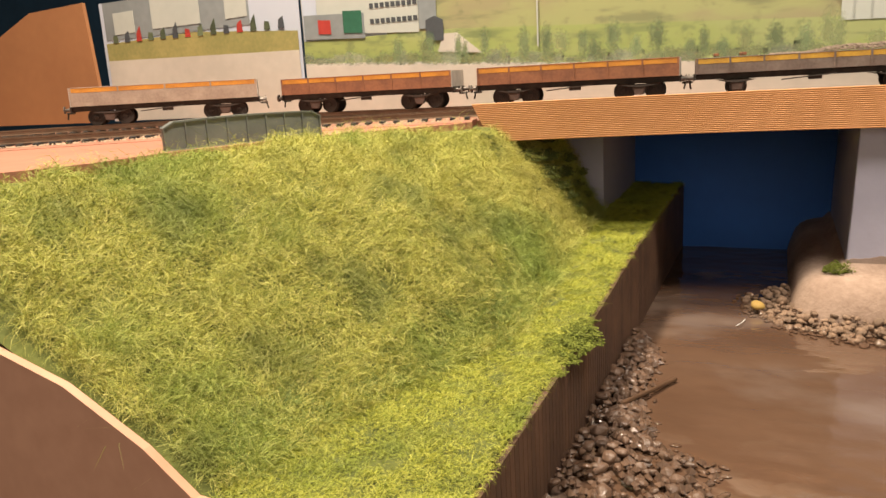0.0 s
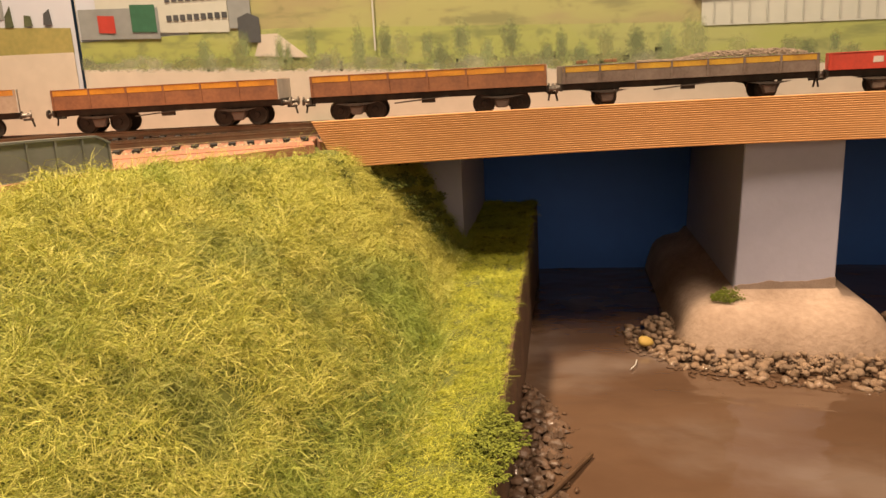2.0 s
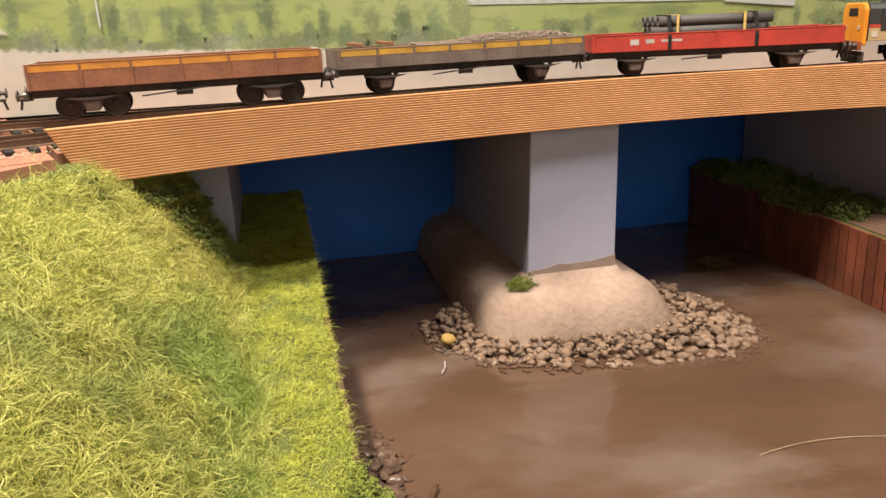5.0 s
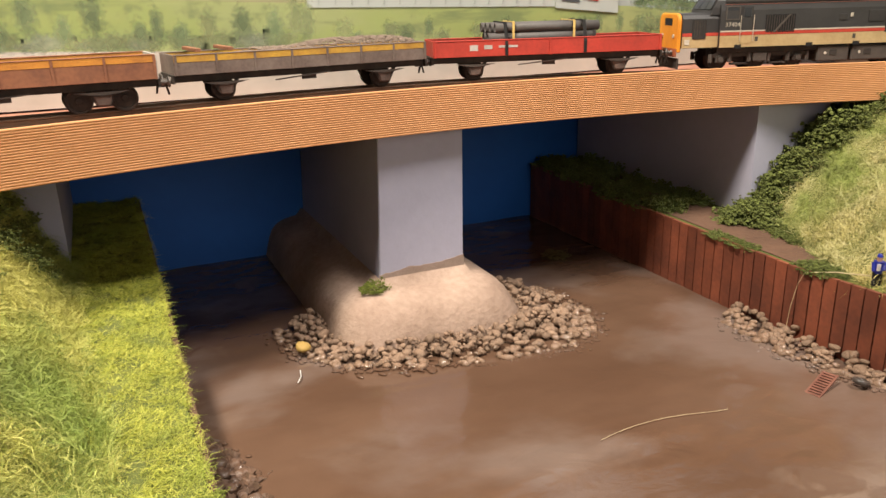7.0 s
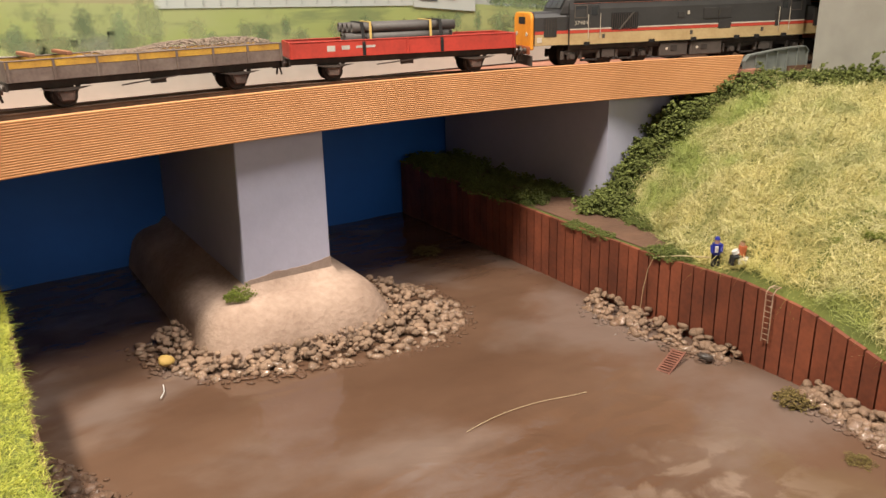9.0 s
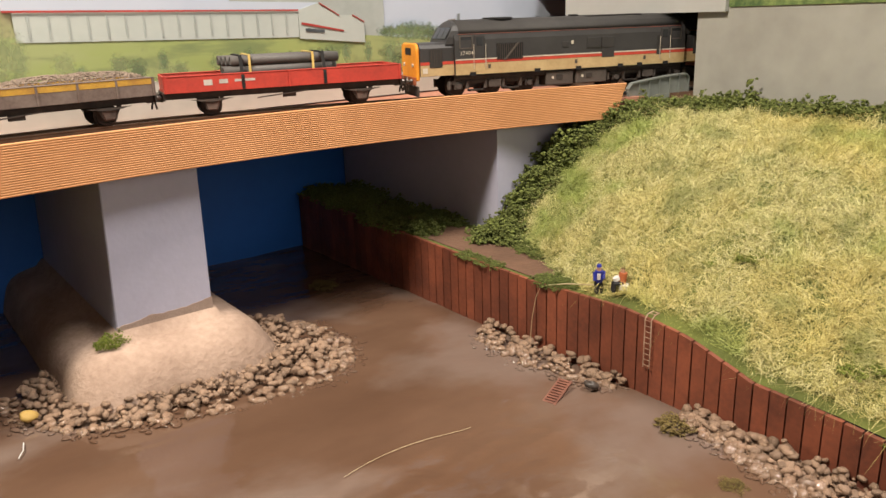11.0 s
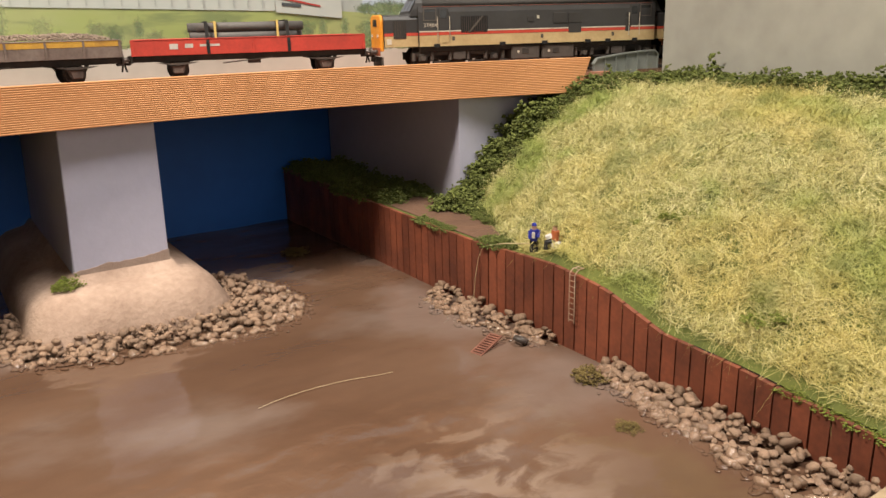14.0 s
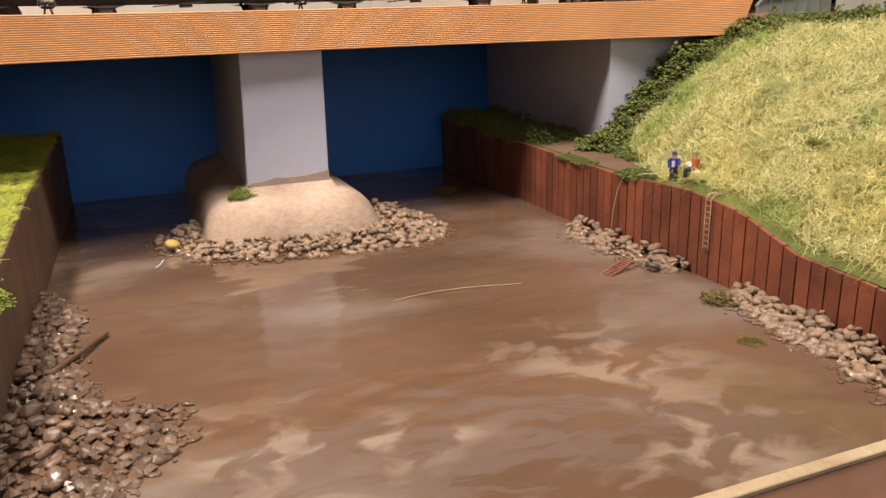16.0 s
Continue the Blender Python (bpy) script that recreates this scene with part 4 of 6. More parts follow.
def bush(x, y, z, size, kind=BUSH, flat=0.8, label="dark green foam bush in the hedge on the hill", group="", name="bush"):
    ob = new(name, rng.choice(kind))
    ob.matrix_world = Matrix.LocRotScale((x, y, z), Euler((0, 0, rng.uniform(0, 6.3))), (size, size * rng.uniform(0.85, 1.1), size * flat))
    return tagged(ob, label, "bush", group)


hedge = [(0.288, 0.484, 0.055), (0.300, 0.4835, 0.064), (0.314, 0.4835, 0.074), (0.328, 0.482, 0.084), (0.343, 0.480, 0.094), (0.358, 0.476, 0.103), (0.371, 0.470, 0.109), (0.385, 0.462, 0.114),
         (0.398, 0.452, 0.117), (0.410, 0.441, 0.119), (0.420, 0.428, 0.119), (0.427, 0.413, 0.119), (0.431, 0.396, 0.119), (0.432, 0.378, 0.118), (0.434, 0.360, 0.119), (0.434, 0.342, 0.118),
         (0.435, 0.322, 0.117), (0.436, 0.302, 0.117), (0.436, 0.281, 0.117), (0.436, 0.258, 0.116), (0.437, 0.235, 0.115), (0.437, 0.21, 0.114)]
for i, (x, y, z) in enumerate(hedge):
    big = 0.038 if 4 < i < 12 else 0.045
    for k in range(3):
        bx, by = x + rng.uniform(-0.006, 0.004), y + rng.uniform(-0.009, 0.003)
        bz = right_ground(min(bx, 0.44), by)
        bush(bx, by, bz - 0.001, big * rng.uniform(0.6, 1.0), flat=rng.uniform(0.6, 0.9), group="hedge on the hill")
for x, y, s in ((0.284, 0.462, 0.024), (0.281, 0.447, 0.022), (0.289, 0.470, 0.026), (0.276, 0.435, 0.015), (0.292, 0.478, 0.024)):
    bush(x, y, right_ground(x, y) - 0.001, s, group="hedge on the hill")
for i in range(46):
    x, y = rng.uniform(0.249, 0.288), rng.uniform(0.50, 0.685)
    if 0.258 < x < 0.270 and y < 0.62:
        continue
    bush(x, y, right_ground(x, y) - 0.001, rng.uniform(0.018, 0.033), flat=0.7, label="low dark bush on the ledge under the bridge", group="ledge bushes")
for y in (0.470, 0.463, 0.455, 0.447, 0.440):
    bush(0.2462, y, table(y, WALL_R) - 0.001, 0.013, flat=0.6, label="small green bush overhanging the river wall", group="wall top bushes")
for y, s in ((0.405, 0.014), (0.400, 0.018), (0.394, 0.019), (0.388, 0.016), (0.383, 0.012)):
    bush(0.2495, y, table(y, WALL_R) - 0.001, s, BUSH, 0.7, "small green bush on top of the river wall", "wall top bushes")
for y in (0.206, 0.201, 0.195, 0.188, 0.180, 0.17, 0.161):
    bush(0.2480, y, table(y, WALL_R) - 0.001, 0.014, BUSH_BRIGHT, 0.55, "bright green clump on the river wall's edge", "wall top bushes")
for y in (0.275, 0.271, 0.267, 0.263, 0.258):
    bush(0.2475, y, table(y, WALL_R) - 0.0012, 0.007, BUSH_BRIGHT, 0.4, "bright green clump on the river wall's edge", "wall top bushes")
bush(0.0360, 0.5110, 0.0285, 0.0165, BUSH_BRIGHT, 0.8, "mossy green tuft against the pier foot", name="moss_tuft")
bush(0.2265, 0.2955, 0.0, 0.019, BUSH_BROWN, 0.6, "brown weed clump in the shallow water", "weed clumps", "weed_clump")
bush(0.2050, 0.2520, 0.0, 0.011, BUSH_BROWN, 0.5, "brown weed clump in the shallow water", "weed clumps", "weed_clump")
bush(0.203, 0.585, 0.0, 0.022, BUSH_BROWN, 0.35, "brown weed clump in the shallow water", "weed clumps", "weed_clump")
for x, y, s in ((-0.073, 0.308, 0.019), (-0.074, 0.298, 0.018), (-0.0745, 0.318, 0.017), (-0.075, 0.288, 0.015), (-0.079, 0.304, 0.018), (-0.0755, 0.330, 0.011), (-0.075, 0.275, 0.010)):
    bush(x - 0.003, y, table(y, BASE_L) - 0.001, s, BUSH_BRIGHT, 0.55, "bright green clump overhanging the river wall", "ledge clumps")
for x, y, s in ((-0.166, 0.437, 0.013), (-0.160, 0.438, 0.011), (-0.172, 0.434, 0.010), (-0.150, 0.442, 0.012), (-0.140, 0.447, 0.012), (-0.132, 0.452, 0.010), (-0.150, 0.470, 0.022), (-0.142, 0.478, 0.024), (-0.136, 0.486, 0.022), (-0.131, 0.492, 0.020), (-0.146, 0.492, 0.024), (-0.127, 0.499, 0.016), (-0.138, 0.506, 0.022), (-0.152, 0.508, 0.024), (-0.133, 0.518, 0.018), (-0.128, 0.530, 0.015), (-0.142, 0.528, 0.022), (-0.136, 0.543, 0.018)):
    bush(x, y, left_ground(x, y) - 0.002, s, BUSH, 0.7, "dark green bush at the bridge end", "bridge end bushes")
for x, y, s in ((-0.262, 0.228, 0.008), (-0.214, 0.365, 0.006), (-0.205, 0.392, 0.007), (-0.19, 0.41, 0.008)):
    bush(x, y, left_ground(x, y) - 0.001, s, BUSH, 0.7, "small dark weed on the grass bank", "bank weeds")

for x, y, size in ((0.262, 0.232, 0.017), (0.266, 0.224, 0.014), (0.270, 0.236, 0.012), (0.285, 0.300, 0.015), (0.291, 0.294, 0.013), (0.296, 0.305, 0.012), (0.278, 0.312, 0.011), (0.345, 0.300, 0.014), (0.352, 0.292, 0.012)):
    bush(x, y, right_ground(x, y) - 0.0005, size, BUSH_BRIGHT, 0.5, "low cushion of bright green foam on the grassy hill", "hill cushions", "turf_cushion")

# ---- grass ----
def grass_material(name, pale, mid, deep, patches):
    """Fibre colours drawn strand by strand, tinted in patches of (scale, from, to, strength, colour)."""
    m = bpy.data.materials.new(name)
    m.use_nodes = True
    n, l = m.node_tree.nodes, m.node_tree.links
    b = n["Principled BSDF"]
    b.inputs["Roughness"].default_value = 0.65
    geo = n.new("ShaderNodeNewGeometry")
    ramp = n.new("ShaderNodeValToRGB")
    e = ramp.color_ramp.elements
    e[0].position, e[0].color = 0.0, (*deep, 1)
    e[1].position, e[1].color = 1.0, (*pale, 1)
    c = e.new(0.5)
    c.color = (*mid, 1)
    l.new(geo.outputs["Random Per Island"], ramp.inputs[0])
    co = n.new("ShaderNodeTexCoord")
    colour = ramp.outputs[0]
    for k, (scale, lo, hi, strength, tint) in enumerate(patches):
        shift = n.new("ShaderNodeMapping")
        shift.inputs["Location"].default_value = (1.7 * k, 0.9 * k, 0.4 * k)
        l.new(co.outputs["Object"], shift.inputs["Vector"])
        big = n.new("ShaderNodeTexNoise")
        big.inputs["Scale"].default_value, big.inputs["Detail"].default_value = scale, 3
        l.new(shift.outputs[0], big.inputs["Vector"])
        fade = n.new("ShaderNodeMapRange")
        fade.inputs["From Min"].default_value, fade.inputs["From Max"].default_value, fade.inputs["To Max"].default_value = lo, hi, strength
        l.new(big.outputs["Fac"], fade.inputs["Value"])
        mix = n.new("ShaderNodeMix")
        mix.data_type = "RGBA"
        l.new(fade.outputs[0], mix.inputs[0])
        l.new(colour, mix.inputs[6])
        mix.inputs[7].default_value = (*tint, 1)
        colour = mix.outputs[2]
    l.new(colour, b.inputs["Base Color"])
    return m


LUSH = grass_material("lush_static_grass", (0.70, 0.64, 0.20), (0.47, 0.47, 0.09), (0.21, 0.25, 0.035), ((15, 0.50, 0.66, 0.65, (0.19, 0.30, 0.05)), (30, 0.54, 0.70, 0.6, (0.13, 0.18, 0.04)), (9, 0.52, 0.68, 0.45, (0.56, 0.49, 0.13))))
LEDGE = grass_material("short_static_grass", (0.54, 0.53, 0.09), (0.41, 0.43, 0.05), (0.21, 0.26, 0.03), ((24, 0.52, 0.68, 0.6, (0.20, 0.27, 0.032)), (50, 0.55, 0.70, 0.5, (0.13, 0.18, 0.03))))
STRAW = grass_material("straw_static_grass", (0.76, 0.70, 0.38), (0.53, 0.48, 0.185), (0.27, 0.27, 0.075), ((17, 0.545, 0.66, 0.75, (0.24, 0.32, 0.05)), (11, 0.50, 0.66, 0.6, (0.60, 0.49, 0.15)), (36, 0.55, 0.68, 0.55, (0.18, 0.215, 0.055))))
# Deep green of the grass, with the shade at the bank foot in its colour.
FOOT_SHADE_GREEN = grass_material("foot_shade_green_grass", (0.36, 0.42, 0.09), (0.20, 0.27, 0.05), (0.09, 0.14, 0.025), ((40, 0.50, 0.66, 0.5, (0.09, 0.17, 0.05)),))


def strands(name, label, material, x0, x1, y0, y1, height, n, length, width, keep, seed, lie=0.75, lumps=0.0, joints=2):
    """Loose fibres: each bends over from its root; joined into one mesh."""
    r = np.random.RandomState(seed)
    G = 240
    gx, gy = np.linspace(x0, x1, G), np.linspace(y0, y1, G)
    tuft = np.array([[noise.noise(Vector((x * 75, y * 75, seed))) + 0.9 * noise.noise(Vector((x * 210, y * 210, seed + 3))) for x in gx] for y in gy])
    sway = np.array([[3.0 * noise.noise(Vector((x * 60, y * 60, seed + 7))) for x in gx] for y in gy])
    field = np.array([[height(x, y) for x in gx] for y in gy]) + lumps * tuft
    px, py = r.uniform(x0, x1, n), r.uniform(y0, y1, n)
    ok = keep(px, py)
    px, py = px[ok], py[ok]
    n = len(px)
    jx, jy = ((px - x0) / (x1 - x0) * (G - 1)).astype(int), ((py - y0) / (y1 - y0) * (G - 1)).astype(int)
    dense = r.uniform(-1.1, 0.5, n) < tuft[jy, jx]
    px, py = px[dense], py[dense]
    n = len(px)
    fx, fy = (px - x0) / (x1 - x0) * (G - 1), (py - y0) / (y1 - y0) * (G - 1)
    ix, iy = np.minimum(fx.astype(int), G - 2), np.minimum(fy.astype(int), G - 2)
    ux, uy = fx - ix, fy - iy
    pz = field[iy, ix] * (1 - ux) * (1 - uy) + field[iy, ix + 1] * ux * (1 - uy) + field[iy + 1, ix] * (1 - ux) * uy + field[iy + 1, ix + 1] * ux * uy
    gxs = (field[iy, ix + 1] - field[iy, ix]) / (gx[1] - gx[0])
    gys = (field[iy + 1, ix] - field[iy, ix]) / (gy[1] - gy[0])
    normal = np.stack([-gxs, -gys, np.ones(n)], 1)
    normal /= np.linalg.norm(normal, axis=1)[:, None]
    ang = sway[iy, ix] + r.normal(0, 1.3, n)
    flat = np.stack([np.cos(ang), np.sin(ang), np.zeros(n)], 1)
    flat -= normal * np.sum(flat * normal, 1)[:, None]
    flat /= np.linalg.norm(flat, axis=1)[:, None]
    L = length * r.uniform(0.45, 1.35, n)[:, None]
    lift = r.uniform(0.15, 1.0, n)[:, None]
    root = np.stack([px, py, pz], 1) + normal * (r.uniform(-0.0003, 0.0009, n)[:, None] * (length / 0.004))
    side = np.cross(normal, flat)
    bend = r.normal(0, 1.25, n)[:, None]
    fall = lift * r.uniform(0.0, 0.9, n)[:, None]
    curl = r.normal(0, 1.2, n)[:, None]
    p1 = root + L * (flat * lie * 0.34 + normal * lift * 0.34 + side * bend * 0.10)
    p2 = root + L * (flat * lie * 0.66 + normal * (0.45 * lift + 0.10 * fall) + side * (bend * 0.34 + curl * 0.05))
    tip = root + L * (flat * lie * (0.92 - 0.15 * np.abs(curl)) + normal * 0.5 * fall + side * (bend * 0.55 + curl * 0.34) + np.array([0, 0, -0.06]))
    wide = side + r.normal(0, 0.5, (n, 3))
    wide /= np.linalg.norm(wide, axis=1)[:, None]
    w = width * r.uniform(0.6, 1.3, n)[:, None] * wide * 0.5
    if joints == 2:
        verts = np.stack([root - w, root + w, p1 + w, p1 - w, p2 + w, p2 - w, tip], 1).reshape(-1, 3)
        pieces = ((0, 1, 2, 3), (3, 2, 4, 5), (5, 4, 6))
    else:
        mid = 0.35 * p1 + 0.65 * p2
        verts = np.stack([root - w, root + w, mid + w, mid - w, tip], 1).reshape(-1, 3)
        pieces = ((0, 1, 2, 3), (3, 2, 4))
    base = np.arange(n)[:, None] * (2 * joints + 3)
    loops = np.concatenate([base + np.array([p]) for p in pieces], 1).ravel()
    starts = (np.arange(n)[:, None] * (4 * joints + 3) + np.array([[4 * k for k in range(joints + 1)]])).ravel()
    me = bpy.data.meshes.new(name)
    me.vertices.add(len(verts))
    me.vertices.foreach_set("co", verts.ravel())
    me.loops.add(len(loops))
    me.loops.foreach_set("vertex_index", loops.astype(np.int32))
    me.polygons.add(len(starts))
    me.polygons.foreach_set("loop_start", starts.astype(np.int32))
    me.update(calc_edges=True)
    me.validate()
    me.materials.append(material)
    return tagged(new(name, me), label, "grass", kind="stuff")


yy_f, xx_f = [p[0] for p in FOOT_L], [p[1] for p in FOOT_L]
yy_t, xx_t = [p[0] for p in TOP_L], [p[1] for p in TOP_L]
strands("bank_grass", "long matted yellow-green static grass on the bank", LUSH, -0.30, -0.10, 0.1640, 0.555, left_ground, 480000, 0.0088, 0.00017,
        lambda x, y: (x < np.interp(y, yy_f, xx_f) + 0.004) & (x > np.interp(y, yy_t, xx_t) + np.where((y > 0.27) & (y < 0.43), 0.009, 0.004)) & (np.hypot(x - CX, y - CY) < R_FASCIA - 0.002 + 0.12 * (y > 0.435)), 1, lumps=0.0046)
strands("ledge_grass", "short bright green static grass on the flat ledge", LEDGE, -0.17, -0.0765, 0.1590, 0.69, left_ground, 260000, 0.0036, 0.00018,
        lambda x, y: (x > np.interp(y, yy_f, xx_f) - 0.004), 2, lumps=0.0014, joints=1)
# Strip of dark strands along the foot line: green tufts plus painted-in shade.
strands("foot_shade_grass", "dark green tufts also standing in for shade along the bank foot", FOOT_SHADE_GREEN, -0.17, -0.10, 0.17, 0.44, left_ground, 42000, 0.0070, 0.00018,
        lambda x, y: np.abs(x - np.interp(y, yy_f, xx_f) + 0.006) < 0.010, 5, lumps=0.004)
yr, xr_ = [p[0] for p in FOOT_R], [p[1] for p in FOOT_R]
strands("hill_grass", "pale straw and green static grass on the hill", STRAW, 0.2462, 0.441, 0.10, 0.486, right_ground, 370000, 0.0085, 0.00022,
        lambda x, y: (x > np.maximum(np.interp(y, yr, xr_) - 0.001 - 0.02 * (y < 0.36), 0.2490)), 3, lumps=0.0036, joints=1)
solid("footpath", grid_mesh(spread_out(0.2478, 0.285, 20), spread_out(0.395, 0.69, 50), lambda x, y: (x, y, right_ground(x, y) + 0.0006 if x < table(y, FOOT_R) - 0.003 else right_ground(x, y) - 0.002)), EARTH,
      "brown earth footpath behind the river wall", "path", "structure", smooth=True)

# ---- train ----
DARK_GREY = mat("dark_grey_livery", (0.040, 0.038, 0.038), 0.5, scale=70, dark=(0.030, 0.028, 0.028))
ROOF_BLACK = mat("weathered_black_roof", (0.034, 0.031, 0.029), 0.75, scale=60, dark=(0.022, 0.020, 0.019))
CREAM = mat("weathered_cream", (0.52, 0.39, 0.20), 0.6, scale=60, dark=(0.40, 0.28, 0.13))
RED_STRIPE = mat("red_stripe", (0.52, 0.055, 0.03), 0.55, scale=80, dark=(0.42, 0.045, 0.025))
WHITE_STRIPE = mat("off_white_stripe", (0.62, 0.56, 0.46), 0.55, scale=80)
NOSE_YELLOW = mat("warning_yellow", (0.80, 0.33, 0.02), 0.55, scale=80, dark=(0.66, 0.24, 0.015))
GUARD = mat("dusty_axle_guard", (0.15, 0.105, 0.085), 0.85, scale=150, dark=(0.07, 0.05, 0.04))
BOGIE = mat("dirty_underframe", (0.055, 0.043, 0.034), 0.8, scale=150, dark=(0.025, 0.020, 0.017))
TANK = mat("grey_brown_tank", (0.085, 0.070, 0.058), 0.75, scale=90, dark=(0.055, 0.045, 0.038))
GLASS = mat("dark_cab_glass", (0.03, 0.032, 0.034), 0.12, scale=40)
BEAM = mat("orange_buffer_beam", (0.38, 0.10, 0.03), 0.7, scale=150, dark=(0.18, 0.06, 0.03))
STEEL = mat("dull_steel", (0.16, 0.14, 0.125), 0.45, 0.7, scale=150)
WAGON_RED = mat("wagon_red", (0.52, 0.050, 0.030), 0.6, scale=60, dark=(0.34, 0.035, 0.022))
WAGON_GREY = mat("wagon_grey_brown", (0.20, 0.155, 0.13), 0.75, scale=70, dark=(0.12, 0.085, 0.07))
WAGON_YELLOW = mat("wagon_yellow_band", (0.58, 0.34, 0.04), 0.7, scale=90, dark=(0.36, 0.19, 0.035))
WAGON_RUST = mat("wagon_rust", (0.30, 0.125, 0.06), 0.8, scale=60, dark=(0.17, 0.07, 0.04))
WAGON_ORANGE = mat("wagon_orange_band", (0.62, 0.27, 0.035), 0.7, scale=90, dark=(0.42, 0.17, 0.03))
WAGON_PALE = mat("wagon_pale_grey", (0.38, 0.30, 0.235), 0.75, scale=70, dark=(0.26, 0.19, 0.15))
WHITE_END = mat("dirty_white_end", (0.52, 0.49, 0.45), 0.75, scale=90)
PIPE = mat("grey_plastic_pipe", (0.115, 0.105, 0.10), 0.6, scale=90)
STRAP_YELLOW = mat("yellow_strap", (0.72, 0.52, 0.16), 0.7, scale=90)
RUBBLE = mat("pale_rubble", (0.27, 0.205, 0.16), 0.95, scale=200, spread=0.22)


def wheel(parent, x, y, r, material=None):
    """A flanged wheel on the side y; its face looks outwards."""
    bm = lathe([(r * 1.08, 0.0), (r * 1.08, 0.0006), (r, 0.0009), (r * 0.98, 0.0026), (r * 0.82, 0.0026), (r * 0.78, 0.0019), (r * 0.3, 0.0019), (r * 0.26, 0.0028), (0.0004, 0.0029)], 20)
    turn = Matrix.Rotation(math.radians(90 if y < 0 else -90), 4, "X")
    ob = part("wheel", bm, material or BOGIE, parent)
    ob.matrix_basis = Matrix.Translation((x, y - (-0.0020 if y < 0 else 0.0020), r)) @ turn
    return ob


def buffers(parent, x_end, z, sign):
    for y in (-0.0112, 0.0112):
        bm = tube((x_end, y, z), (x_end + sign * 0.0045, y, z), 0.0010)
        tube((x_end, y, z), (x_end + sign * 0.0022, y, z), 0.0015, 10, bm)
        tube((x_end + sign * 0.0042, y, z), (x_end + sign * 0.0050, y, z), 0.0027, 14, bm)
        part("buffer", bm, STEEL, parent)
    bm = box(min(x_end, x_end + sign * 0.006), max(x_end, x_end + sign * 0.006), -0.0012, 0.0012, z - 0.0035, z - 0.0020, 0.0004)
    tube((x_end + sign * 0.005, 0, z - 0.003), (x_end + sign * 0.006, 0, z - 0.0075), 0.0006, 6, bm)
    part("coupling", bm, BOGIE, parent)


def letters(text, height, material, parent, name, m):
    curve = bpy.data.curves.new(name, "FONT")
    curve.body, curve.size, curve.extrude = text, height * 1.38, 0.00004
    curve.space_character = 1.1
    temp = bpy.data.objects.new(name, curve)
    scene.collection.objects.link(temp)
    bpy.context.view_layer.update()
    me = bpy.data.meshes.new_from_object(temp.evaluated_get(bpy.context.evaluated_depsgraph_get()))
    bpy.data.objects.remove(temp)
    me.materials.clear()
    me.materials.append(material)
    ob = new(name, me)
    ob.parent, ob.matrix_basis = parent, m
    return ob


ROOF_LINE = mat("faded_red_line", (0.30, 0.09, 0.06), 0.7, scale=150)


